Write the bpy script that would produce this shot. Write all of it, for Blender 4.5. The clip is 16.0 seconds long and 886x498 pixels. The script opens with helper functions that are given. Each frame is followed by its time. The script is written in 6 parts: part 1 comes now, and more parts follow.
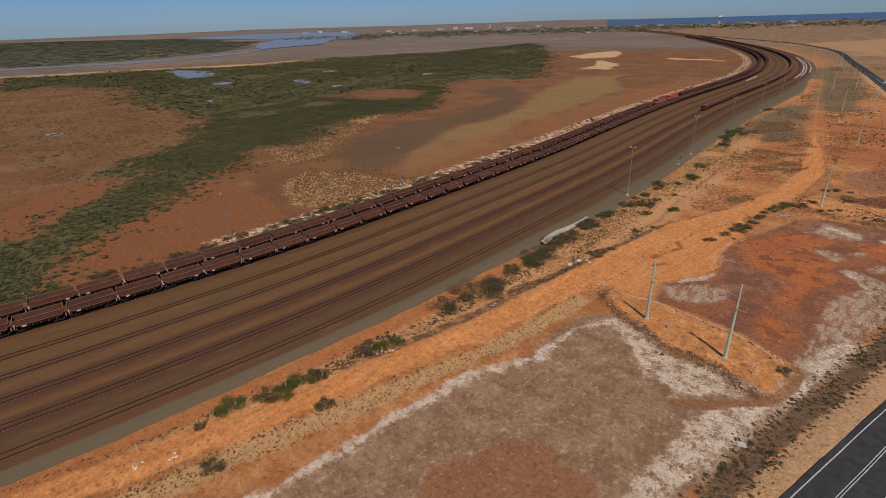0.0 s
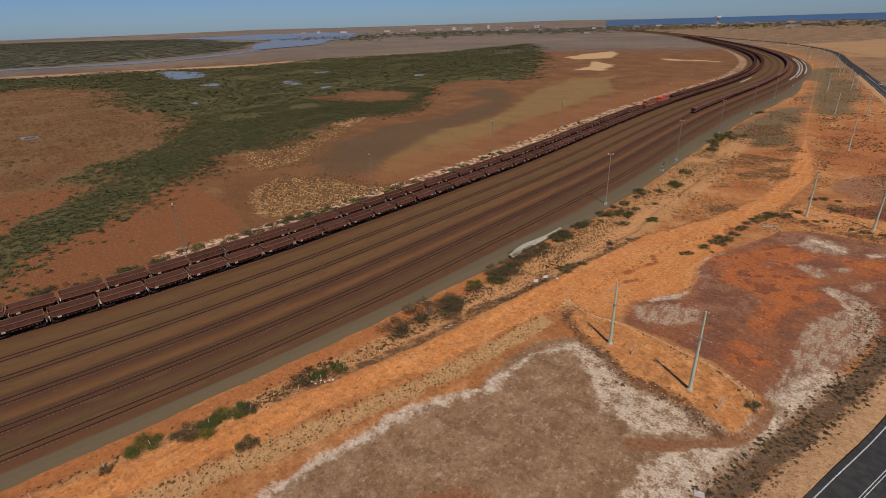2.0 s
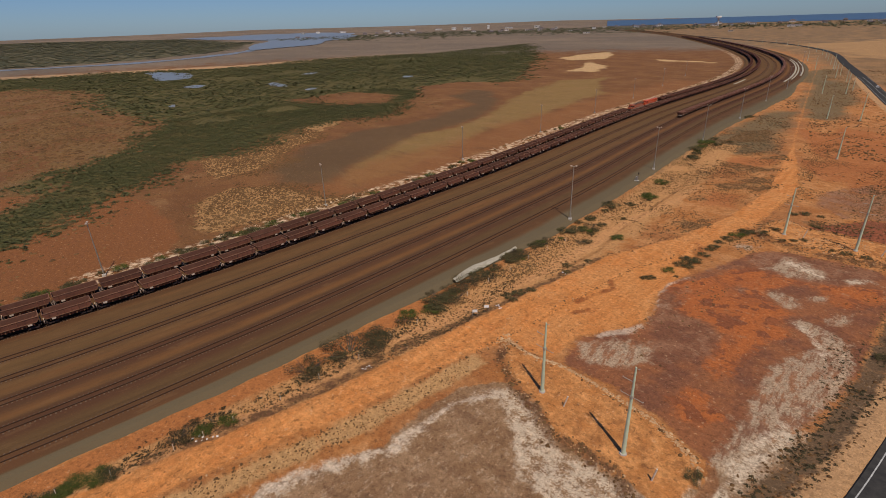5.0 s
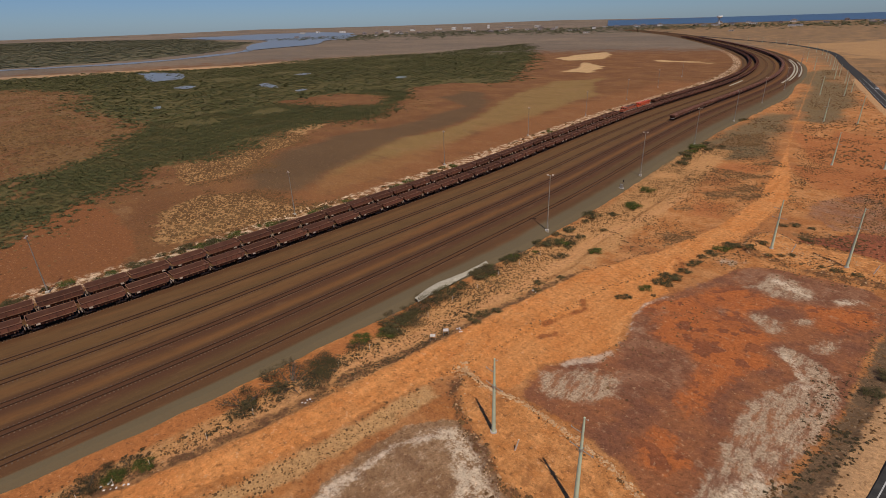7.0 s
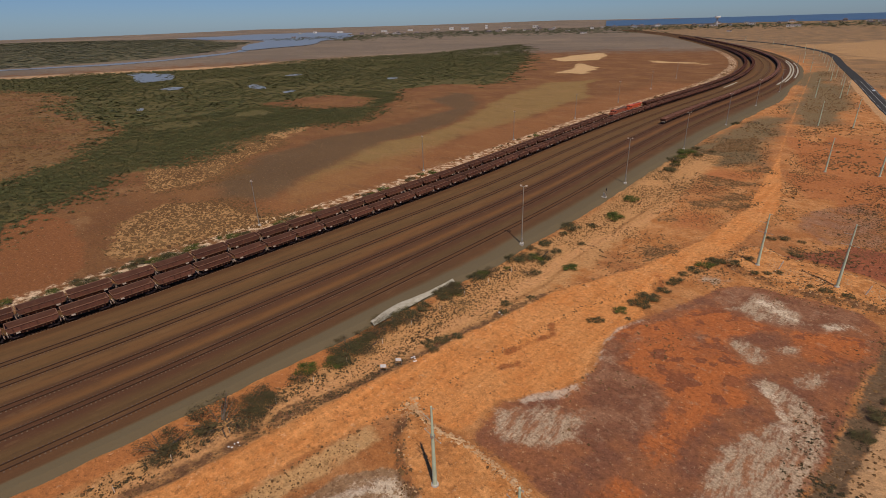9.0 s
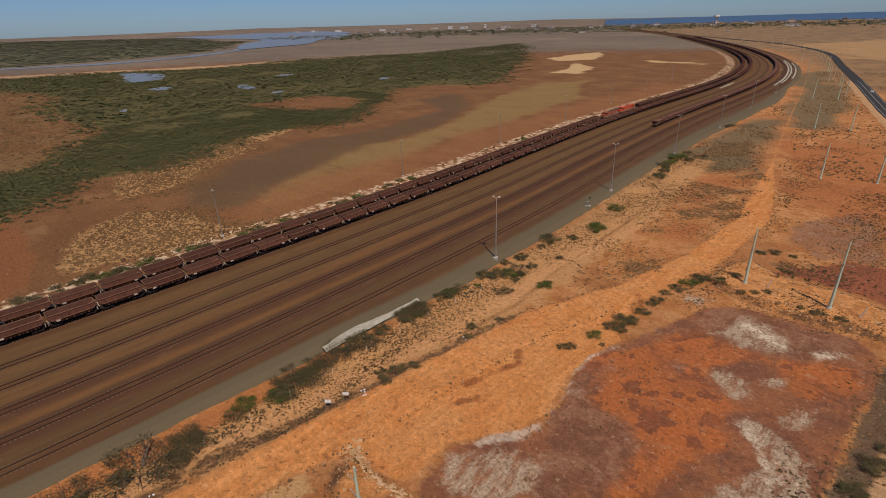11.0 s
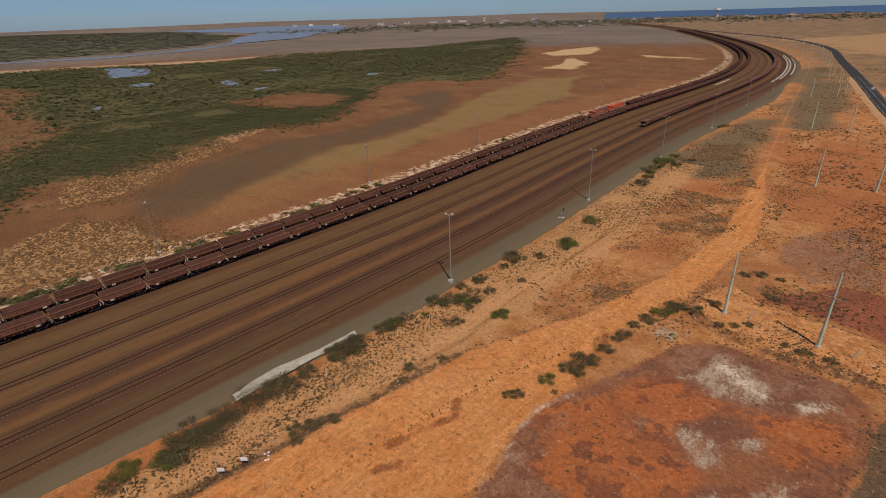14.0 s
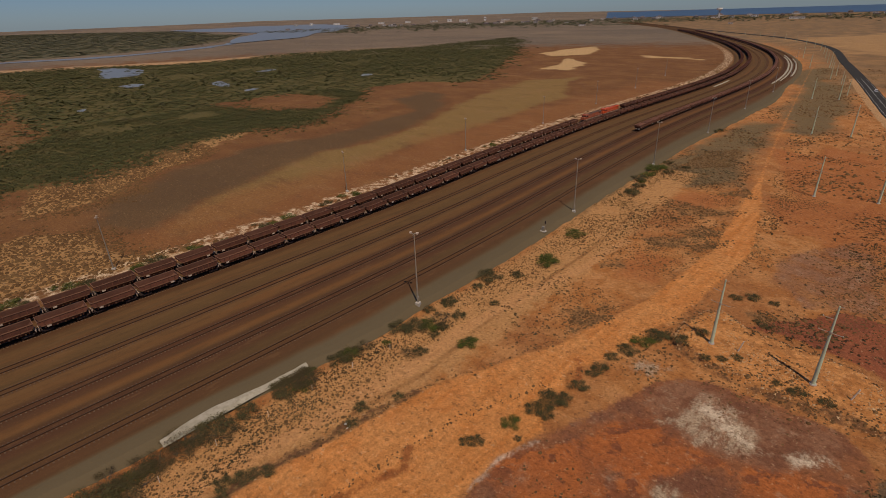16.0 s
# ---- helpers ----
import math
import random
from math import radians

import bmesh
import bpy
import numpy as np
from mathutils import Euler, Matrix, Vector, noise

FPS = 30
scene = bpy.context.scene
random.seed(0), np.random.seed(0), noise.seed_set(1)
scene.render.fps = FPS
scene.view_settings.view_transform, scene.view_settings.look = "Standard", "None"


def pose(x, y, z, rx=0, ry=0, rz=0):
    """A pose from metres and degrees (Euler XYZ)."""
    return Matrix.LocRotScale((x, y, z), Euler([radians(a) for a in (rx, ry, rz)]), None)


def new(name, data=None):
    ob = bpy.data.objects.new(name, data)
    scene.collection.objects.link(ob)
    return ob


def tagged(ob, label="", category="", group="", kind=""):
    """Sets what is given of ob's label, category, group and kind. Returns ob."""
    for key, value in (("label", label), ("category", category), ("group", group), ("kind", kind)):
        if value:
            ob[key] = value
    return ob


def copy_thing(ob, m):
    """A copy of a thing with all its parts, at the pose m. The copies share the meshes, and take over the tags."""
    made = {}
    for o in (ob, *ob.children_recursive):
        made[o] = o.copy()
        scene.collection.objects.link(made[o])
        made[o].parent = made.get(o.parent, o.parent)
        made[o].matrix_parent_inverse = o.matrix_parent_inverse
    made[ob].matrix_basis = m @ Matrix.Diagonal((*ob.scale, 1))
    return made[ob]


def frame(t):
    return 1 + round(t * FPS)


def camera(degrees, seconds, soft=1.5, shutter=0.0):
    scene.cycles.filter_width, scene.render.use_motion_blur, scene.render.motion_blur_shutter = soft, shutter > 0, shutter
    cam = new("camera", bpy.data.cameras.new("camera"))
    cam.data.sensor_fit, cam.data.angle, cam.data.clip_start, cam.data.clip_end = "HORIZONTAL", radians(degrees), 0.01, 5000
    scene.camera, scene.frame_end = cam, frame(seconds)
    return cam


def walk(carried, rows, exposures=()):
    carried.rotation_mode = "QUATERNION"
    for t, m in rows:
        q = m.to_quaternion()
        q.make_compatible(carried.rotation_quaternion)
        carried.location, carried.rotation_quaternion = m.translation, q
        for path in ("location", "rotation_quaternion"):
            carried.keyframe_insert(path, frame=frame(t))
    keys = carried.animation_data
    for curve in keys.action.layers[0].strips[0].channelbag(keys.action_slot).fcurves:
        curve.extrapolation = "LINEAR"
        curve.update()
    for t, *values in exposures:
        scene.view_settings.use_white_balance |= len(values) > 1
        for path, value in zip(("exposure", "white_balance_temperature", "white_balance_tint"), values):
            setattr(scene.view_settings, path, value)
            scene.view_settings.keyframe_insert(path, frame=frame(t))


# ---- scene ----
cam = camera(82.46, 16.0, 0.8)
METRES, EYE, TURN, PITCH, ROLL = 109.94, (-0.74, 2.27, 61.83), 42.374, 0.090, 0.222
ROWS = [
    (0.0, 0.0, 0.0, 0.0, -0.65, -24.17, 1.45),
    (0.5, 0.0231, 0.0181, 0.0003, -0.65, -24.16, 1.45),
    (1.0, 0.0483, 0.0386, 0.0003, -0.64, -24.15, 1.45),
    (1.5, 0.072, 0.0576, 0.0005, -0.63, -24.14, 1.45),
    (2.0, 0.0982, 0.0794, 0.0003, -0.65, -24.14, 1.46),
    (2.5, 0.123, 0.0996, 0.0001, -0.64, -24.14, 1.47),
    (3.0, 0.1502, 0.1217, -0.0003, -0.63, -24.13, 1.48),
    (3.5, 0.1753, 0.1426, -0.0005, -0.61, -24.13, 1.48),
    (4.0, 0.2022, 0.1649, -0.0007, -0.57, -24.13, 1.48),
    (6.5, 0.3184, 0.2692, -0.0001, -0.28, -24.15, 1.46),
    (7.0, 0.3406, 0.2917, 0.0004, -0.29, -24.16, 1.47),
    (7.5, 0.361, 0.313, 0.0001, -0.32, -24.15, 1.46),
    (8.0, 0.383, 0.3365, 0.0003, -0.36, -24.16, 1.46),
    (8.5, 0.4034, 0.3587, 0.0003, -0.37, -24.16, 1.44),
    (9.0, 0.4253, 0.3828, 0.0004, -0.38, -24.15, 1.44),
    (11.5, 0.5247, 0.4963, 0.0005, -0.4, -24.34, 1.42),
    (12.0, 0.5453, 0.5202, 0.0003, -0.39, -24.46, 1.42),
    (12.5, 0.5644, 0.543, 0.0008, -0.36, -24.55, 1.42),
    (13.0, 0.585, 0.5681, 0.0013, -0.34, -24.67, 1.42),
    (13.5, 0.6036, 0.5908, 0.0015, -0.33, -24.76, 1.44),
    (14.0, 0.6233, 0.6149, 0.0017, -0.35, -24.87, 1.43),
    (14.5, 0.6421, 0.6367, 0.0021, -0.38, -24.95, 1.45),
    (15.0, 0.6627, 0.6607, 0.0029, -0.32, -24.92, 1.45),
    (15.5, 0.6805, 0.6839, 0.004, -0.18, -24.93, 1.44),
    (16.0, 0.6988, 0.7102, 0.0048, -0.14, -24.93, 1.43),
]
walk(cam, [(t, pose(*EYE, 0, 0, TURN) @ pose(METRES * x, METRES * y, METRES * z, 90 + pitch + PITCH, roll + ROLL, yaw)) for t, x, y, z, yaw, pitch, roll in ROWS],
     [(0, -0.03, 6500, 10), (2.5, -0.02, 6750, 10), (6.5, 0.0, 7000, 10), (11.5, 0.0, 6850, 10), (13.5, -0.02, 6800, 10), (15.0, 0.0, 7150, 10), (15.5, -0.12, 7450, 12), (16.0, -0.36, 7600, 12)])

# ---- light ----
SUN_DIR = Vector((-0.43, 0.26, -0.866)).normalized()
sun = new("sun", bpy.data.lights.new("sun", "SUN"))
sun.data.energy, sun.data.angle, sun.data.color = 3.6, radians(0.6), (1.0, 0.93, 0.83)
sun.rotation_mode = "QUATERNION"
sun.rotation_quaternion = SUN_DIR.to_track_quat("-Z", "Y")
world = bpy.data.worlds.new("world")
scene.world = world
world.use_nodes = True
wn, wl = world.node_tree.nodes, world.node_tree.links
sky = wn.new("ShaderNodeTexSky")
sky.sky_type, sky.sun_disc = "NISHITA", False
sky.sun_elevation, sky.sun_rotation = radians(60), math.atan2(-SUN_DIR.x, -SUN_DIR.y)
sky.air_density, sky.dust_density, sky.ozone_density, sky.altitude = 1.0, 0.2, 5.0, 0
tint = wn.new("ShaderNodeMix")
tint.data_type, tint.blend_type = "RGBA", "MULTIPLY"
tint.inputs["Factor"].default_value = 1.0
tint.inputs["B"].default_value = (0.48, 0.67, 1.06, 1)
wl.new(sky.outputs["Color"], tint.inputs["A"])
wl.new(tint.outputs["Result"], wn["Background"].inputs["Color"])
wn["Background"].inputs["Strength"].default_value = 0.07


# ---- materials ----
class Nodes:
    """A small writer of shader node trees."""

    def __init__(self, name):
        self.mat = bpy.data.materials.new(name)
        self.mat.use_nodes = True
        self.n, self.l = self.mat.node_tree.nodes, self.mat.node_tree.links
        self.bsdf = self.n["Principled BSDF"]
        self.pos = self.n.new("ShaderNodeNewGeometry").outputs["Position"]

    def link(self, value, socket):
        if isinstance(value, (int, float)):
            socket.default_value = value
        elif isinstance(value, tuple):
            socket.default_value = (*value, 1) if len(value) == 3 else value
        else:
            self.l.new(value, socket)

    def math(self, op, a, b=0.0, c=0.0):
        m = self.n.new("ShaderNodeMath")
        m.operation = op
        for value, socket in zip((a, b, c), m.inputs):
            self.link(value, socket)
        return m.outputs[0]

    def noise(self, scale, detail=4.0, rough=0.6, where=None, stretch=None, shift=0.0):
        t = self.n.new("ShaderNodeTexNoise")
        t.inputs["Scale"].default_value, t.inputs["Detail"].default_value, t.inputs["Roughness"].default_value = scale, detail, rough
        v = where or self.pos
        if stretch or shift:
            m = self.n.new("ShaderNodeMapping")
            m.inputs["Scale"].default_value = stretch or (1, 1, 1)
            m.inputs["Location"].default_value = (shift, shift * 0.7, 0)
            self.l.new(v, m.inputs["Vector"])
            v = m.outputs["Vector"]
        self.l.new(v, t.inputs["Vector"])
        return t.outputs["Fac"]

    def attr(self, name):
        a = self.n.new("ShaderNodeAttribute")
        a.attribute_name = name
        return a.outputs["Fac"]

    def step(self, value, low, high):
        m = self.n.new("ShaderNodeMapRange")
        m.interpolation_type = "SMOOTHSTEP"
        self.link(value, m.inputs["Value"])
        m.inputs["From Min"].default_value, m.inputs["From Max"].default_value = low, high
        return m.outputs["Result"]

    def mix(self, fac, a, b, blend="MIX"):
        m = self.n.new("ShaderNodeMix")
        m.data_type, m.blend_type = "RGBA", blend
        self.link(fac, m.inputs["Factor"])
        self.link(a, m.inputs["A"])
        self.link(b, m.inputs["B"])
        return m.outputs["Result"]

    def random(self, kind="object"):
        if kind == "object":
            return self.n.new("ShaderNodeObjectInfo").outputs["Random"]
        return self.n.new("ShaderNodeNewGeometry").outputs["Random Per Island"]

    def finish(self, color, rough=0.9, metal=0.0, bump=None, strength=0.3, distance=0.1, spec=0.2):
        self.link(color, self.bsdf.inputs["Base Color"])
        self.link(rough, self.bsdf.inputs["Roughness"])
        self.link(metal, self.bsdf.inputs["Metallic"])
        self.bsdf.inputs["Specular IOR Level"].default_value = spec
        if bump is not None:
            b = self.n.new("ShaderNodeBump")
            b.inputs["Strength"].default_value, b.inputs["Distance"].default_value = strength, distance
            self.l.new(bump, b.inputs["Height"])
            self.l.new(b.outputs["Normal"], self.bsdf.inputs["Normal"])
        return self.mat


def worn(name, base, dirt, scale=1.5, amount=0.5, rough=0.7, metal=0.0, vary=0.25, spec=0.3):
    """Paint or metal with stains at two scales and a slightly different tone for each object."""
    k = Nodes(name)
    coarse, fine = k.noise(scale, 5, 0.65), k.noise(scale * 9, 3, 0.6)
    c = k.mix(k.math("MULTIPLY", k.step(coarse, 0.42, 0.68), amount), base, dirt)
    c = k.mix(k.math("MULTIPLY", k.step(fine, 0.45, 0.7), amount * 0.5), c, dirt)
    tone = k.math("ADD", k.math("MULTIPLY", k.random(), vary), 1.0 - vary / 2)
    hsv = k.n.new("ShaderNodeHueSaturation")
    k.link(tone, hsv.inputs["Value"])
    k.link(c, hsv.inputs["Color"])
    return k.finish(hsv.outputs["Color"], rough, metal, fine, 0.15, 0.02, spec)


def leaves(name, dark, light, dry=(0.2, 0.13, 0.06), dryness=0.15):
    k = Nodes(name)
    r = k.random("island")
    c = k.mix(r, dark, light)
    c = k.mix(k.math("MULTIPLY", k.step(k.noise(0.05, 3), 0.5, 0.7), dryness), c, dry)
    c = k.mix(k.math("MULTIPLY", k.step(k.noise(0.012, 3), 0.42, 0.66), 0.45), c, dark)
    return k.finish(c, 0.75, spec=0.1)


def ground_material():
    k = Nodes("ground")
    edge = k.noise(0.35, 6, 0.7)
    broad = k.noise(0.03, 5, 0.65)
    fine = k.noise(2.5, 5, 0.75)
    mid = k.noise(0.15, 6, 0.7, shift=40.0)
    grit = k.noise(9.0, 3, 0.7)
    e0 = k.math("SUBTRACT", edge, 0.5)
    b0 = k.math("SUBTRACT", broad, 0.5)
    m0 = k.math("SUBTRACT", mid, 0.5)
    f0 = k.math("SUBTRACT", k.noise(1.6, 7, 0.75, shift=23.0), 0.5)

    def zone(name, soft, wobble, far=0.0):
        v = k.math("ADD", k.attr(name), k.math("MULTIPLY", e0, wobble))
        v = k.math("ADD", v, k.math("MULTIPLY", m0, wobble * 1.3))
        v = k.math("ADD", v, k.math("MULTIPLY", f0, wobble * 0.55))
        if far:
            v = k.math("ADD", v, k.math("MULTIPLY", b0, far))
        return k.step(v, -soft * 0.5, soft * 0.5)

    # plain between the road and the yard
    c = k.mix(k.step(mid, 0.38, 0.62), (0.30, 0.115, 0.038), (0.40, 0.185, 0.075))
    c = k.mix(k.math("MULTIPLY", k.step(broad, 0.45, 0.6), 0.55), c, (0.22, 0.085, 0.035))
    # tidal flats
    flat = k.mix(k.step(broad, 0.40, 0.62), (0.128, 0.056, 0.024), (0.166, 0.077, 0.032))
    flat = k.mix(k.math("MULTIPLY", k.step(mid, 0.48, 0.7), 0.5), flat, (0.12, 0.055, 0.024))
    c = k.mix(zone("flats", 3, 6), c, flat)
    c = k.mix(zone("khaki", 9, 7, 16), c, k.mix(mid, (0.160, 0.098, 0.038), (0.210, 0.125, 0.050)))
    c = k.mix(k.math("MULTIPLY", zone("rail_rust", 22, 12, 40), 0.7), c, k.mix(mid, (0.180, 0.070, 0.028), (0.225, 0.100, 0.041)))
    stain = k.noise(0.045, 8, 0.72, stretch=(0.7, 1.5, 1), shift=51.0)
    c = k.mix(k.math("MULTIPLY", k.step(stain, 0.52, 0.66), k.math("MULTIPLY", zone("flats", 3, 6), 0.45)), c, (0.23, 0.125, 0.06))
    c = k.mix(k.math("MULTIPLY", k.step(stain, 0.46, 0.36), k.math("MULTIPLY", zone("flats", 3, 6), 0.4)), c, (0.105, 0.052, 0.026))
    c = k.mix(zone("bare", 1.5, 5), c, k.mix(mid, (0.190, 0.075, 0.029), (0.155, 0.060, 0.025)))
    c = k.mix(k.math("MULTIPLY", zone("tufted", 3, 6), k.step(edge, 0.30, 0.55)), c, k.mix(fine, (0.25, 0.135, 0.056), (0.36, 0.205, 0.095)))
    c = k.mix(k.math("MULTIPLY", zone("wet", 11, 7, 12), 0.72), c, k.mix(mid, (0.066, 0.046, 0.026), (0.095, 0.062, 0.034)))
    c = k.mix(k.math("MULTIPLY", zone("saltbush", 16, 16, 60), k.math("MULTIPLY", k.step(broad, 0.42, 0.60), 0.75)), c, k.mix(edge, (0.105, 0.070, 0.032), (0.165, 0.090, 0.040)))
    c = k.mix(k.math("MULTIPLY", zone("pale", 6, 10, 24), 0.9), c, (0.42, 0.27, 0.14))
    c = k.mix(k.math("MULTIPLY", zone("mangrove", 8, 12, 34), 0.93), c, k.mix(mid, (0.060, 0.060, 0.022), (0.090, 0.072, 0.029)))
    c = k.mix(k.math("MULTIPLY", zone("tan", 14, 8, 90), 0.9), c, k.mix(mid, (0.32, 0.18, 0.09), (0.42, 0.26, 0.15)))
    c = k.mix(k.math("MULTIPLY", zone("salt_verge", 2.4, 7), k.step(edge, 0.44, 0.60)), c, (0.50, 0.36, 0.25))
    # dull brown scrub far out, greyed: distance haze put into the base colour
    hazed_scrub = k.mix(k.step(k.noise(0.004, 6, 0.7, stretch=(0.5, 1, 1)), 0.4, 0.6), (0.110, 0.090, 0.074), (0.155, 0.118, 0.090))
    c = k.mix(k.math("MULTIPLY", zone("hazed_land", 240, 40, 600), 0.92), c, hazed_scrub)
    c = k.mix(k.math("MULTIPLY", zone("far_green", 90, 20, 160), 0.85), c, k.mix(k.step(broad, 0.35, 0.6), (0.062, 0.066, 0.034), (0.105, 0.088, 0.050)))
    # far plain beyond the yard
    c = k.mix(k.math("MULTIPLY", zone("plain", 40, 20, 120), 0.9), c, k.mix(k.step(broad, 0.4, 0.65), (0.14, 0.09, 0.052), (0.24, 0.138, 0.068)))
    c = k.mix(k.math("MULTIPLY", zone("ochre", 40, 20, 90), 0.6), c, k.mix(mid, (0.30, 0.165, 0.075), (0.40, 0.235, 0.115)))
    c = k.mix(k.math("MULTIPLY", zone("heath", 12, 10, 10), k.math("MULTIPLY", k.step(mid, 0.12, 0.46), 0.92)), c, k.mix(edge, (0.085, 0.070, 0.040), (0.155, 0.105, 0.056)))
    c = k.mix(k.math("MULTIPLY", zone("rust", 4.0, 8), 0.7), c, k.mix(mid, (0.24, 0.075, 0.027), (0.32, 0.11, 0.04)))
    c = k.mix(k.math("MULTIPLY", zone("dead_grass", 3.0, 9), k.math("MULTIPLY", k.step(edge, 0.30, 0.55), 0.75)), c, k.mix(fine, (0.10, 0.058, 0.03), (0.17, 0.095, 0.045)))
    # verge with dry grass beside the yard
    c = k.mix(k.math("MULTIPLY", zone("verge", 4, 6), k.step(edge, 0.22, 0.50)), c, k.mix(fine, (0.33, 0.160, 0.065), (0.41, 0.215, 0.094)))
    c = k.mix(k.math("MULTIPLY", zone("band", 1.4, 2.6), k.step(edge, 0.20, 0.48)), c, k.mix(fine, (0.30, 0.16, 0.07), (0.42, 0.245, 0.115)))
    c = k.mix(zone("soil", 1.2, 2.6), c, k.mix(mid, (0.36, 0.135, 0.046), (0.27, 0.098, 0.036)))
    c = k.mix(k.math("MULTIPLY", zone("ruts", 0.9, 0.9), 0.7), c, (0.20, 0.085, 0.035))
    # salt pans
    pan = k.mix(k.step(mid, 0.35, 0.65), (0.185, 0.102, 0.055), (0.25, 0.150, 0.088))
    pan = k.mix(k.math("MULTIPLY", k.step(k.noise(0.7, 9, 0.8, stretch=(1, 0.55, 1)), 0.54, 0.59), 0.5), pan, (0.40, 0.285, 0.20))
    pan = k.mix(k.math("MULTIPLY", k.step(k.noise(0.22, 8, 0.7, shift=19.0), 0.52, 0.60), 0.6), pan, (0.150, 0.080, 0.046))
    pan = k.mix(k.math("MULTIPLY", zone("pan_red", 1.5, 5), 0.75), pan, (0.21, 0.085, 0.038))
    c = k.mix(zone("pan", 0.7, 2.2), c, pan)
    blot = k.noise(0.11, 9, 0.68, shift=31.0)
    red = k.mix(k.step(blot, 0.38, 0.60), (0.148, 0.060, 0.036), (0.225, 0.086, 0.040))
    core = k.math("MULTIPLY", zone("red_core", 2.4, 6), k.math("ADD", k.math("MULTIPLY", k.step(mid, 0.34, 0.56), 0.45), 0.50))
    red = k.mix(core, red, (0.32, 0.096, 0.031))
    red = k.mix(k.math("MULTIPLY", k.step(k.noise(0.20, 7, 0.58, shift=11.0), 0.53, 0.565), k.math("MULTIPLY", core, 0.9)), red, (0.150, 0.052, 0.028))
    red = k.mix(k.math("MULTIPLY", k.step(k.noise(0.30, 9, 0.78, shift=71.0), 0.58, 0.64), 0.45), red, (0.31, 0.185, 0.12))
    c = k.mix(zone("red", 1.3, 3.0), c, red)
    mauve = k.mix(k.step(blot, 0.46, 0.52), (0.142, 0.062, 0.037), (0.205, 0.100, 0.062))
    mauve = k.mix(k.math("MULTIPLY", k.step(edge, 0.55, 0.63), 0.55), mauve, (0.30, 0.195, 0.135))
    c = k.mix(k.math("MULTIPLY", zone("mauve", 2.2, 5.5), k.math("ADD", k.math("MULTIPLY", k.step(blot, 0.38, 0.58), 0.55), 0.3)), c, mauve)
    c = k.mix(k.math("MULTIPLY", zone("maroon", 1.2, 3.5), 0.85), c, k.mix(k.step(blot, 0.40, 0.58), (0.150, 0.042, 0.028), (0.205, 0.060, 0.034)))
    streaky = k.noise(0.5, 9, 0.75, stretch=(1.3, 0.4, 1))
    c = k.mix(k.math("MULTIPLY", zone("grey_salt", 1.6, 4.5), k.math("ADD", k.math("MULTIPLY", k.step(streaky, 0.43, 0.54), 0.74), 0.18)), c, k.mix(k.step(fine, 0.35, 0.65), (0.235, 0.158, 0.108), (0.41, 0.305, 0.22)))
    crust = k.step(k.math("ADD", edge, k.math("MULTIPLY", k.math("SUBTRACT", fine, 0.5), 0.75)), 0.40, 0.54)
    c = k.mix(k.math("MULTIPLY", k.math("MULTIPLY", zone("salt", 1.6, 4.4), crust), 0.72), c, k.mix(fine, (0.42, 0.325, 0.245), (0.64, 0.525, 0.42)))
    c = k.mix(k.math("MULTIPLY", zone("trail", 0.5, 0.8), 0.85), c, (0.20, 0.088, 0.042))
    c = k.mix(k.math("MULTIPLY", k.math("MULTIPLY", zone("salt_thin", 0.9, 2.4), k.step(streaky, 0.36, 0.54)), 0.75), c, k.mix(fine, (0.36, 0.27, 0.21), (0.54, 0.43, 0.35)))
    # pads, tracks and shoulders of earth
    c = k.mix(k.math("MULTIPLY", zone("sand", 1.2, 2.0), 0.8), c, k.mix(edge, (0.36, 0.165, 0.07), (0.46, 0.24, 0.11)))
    c = k.mix(zone("pad", 0.6, 1.2), c, k.mix(k.step(edge, 0.35, 0.65), (0.36, 0.142, 0.047), (0.47, 0.212, 0.080)))
    c = k.mix(k.math("MULTIPLY", zone("pad", 0.6, 1.2), k.math("MULTIPLY", k.step(k.noise(0.32, 9, 0.72, shift=88.0), 0.50, 0.60), 0.6)), c, (0.22, 0.085, 0.032))
    c = k.mix(k.math("MULTIPLY", zone("thin_scrub", 1.0, 2.4), k.step(edge, 0.35, 0.6)), c, k.mix(fine, (0.14, 0.06, 0.03), (0.10, 0.055, 0.03)))
    rut = k.noise(0.4, 5, 0.7, stretch=(1.6, 0.16, 1))
    dirt = k.mix(k.step(rut, 0.30, 0.70), (0.40, 0.147, 0.044), (0.48, 0.200, 0.070))
    dirt = k.mix(k.math("MULTIPLY", k.step(mid, 0.50, 0.66), 0.45), dirt, (0.35, 0.115, 0.035))
    dirt = k.mix(k.math("MULTIPLY", k.step(k.noise(0.06, 8, 0.7, shift=17.0), 0.46, 0.60), 0.35), dirt, (0.45, 0.215, 0.086))
    c = k.mix(zone("dirt", 0.9, 1.8), c, dirt)
    c = k.mix(k.math("MULTIPLY", k.math("MULTIPLY", zone("scar", 0.9, 2.4), k.step(edge, 0.30, 0.50)), 0.8), c, (0.20, 0.062, 0.022))
    c = k.mix(k.math("MULTIPLY", zone("shoulder", 0.8, 1.8), 0.92), c, k.mix(rut, (0.34, 0.185, 0.09), (0.42, 0.255, 0.14)))
    c = k.mix(k.math("MULTIPLY", zone("scrub", 1.0, 3.0), k.step(edge, 0.22, 0.46)), c, k.mix(fine, (0.085, 0.052, 0.030), (0.150, 0.092, 0.055)))
    # pebbles and grit
    c = k.mix(k.math("MULTIPLY", k.step(grit, 0.60, 0.72), 0.22), c, (0.08, 0.04, 0.02))
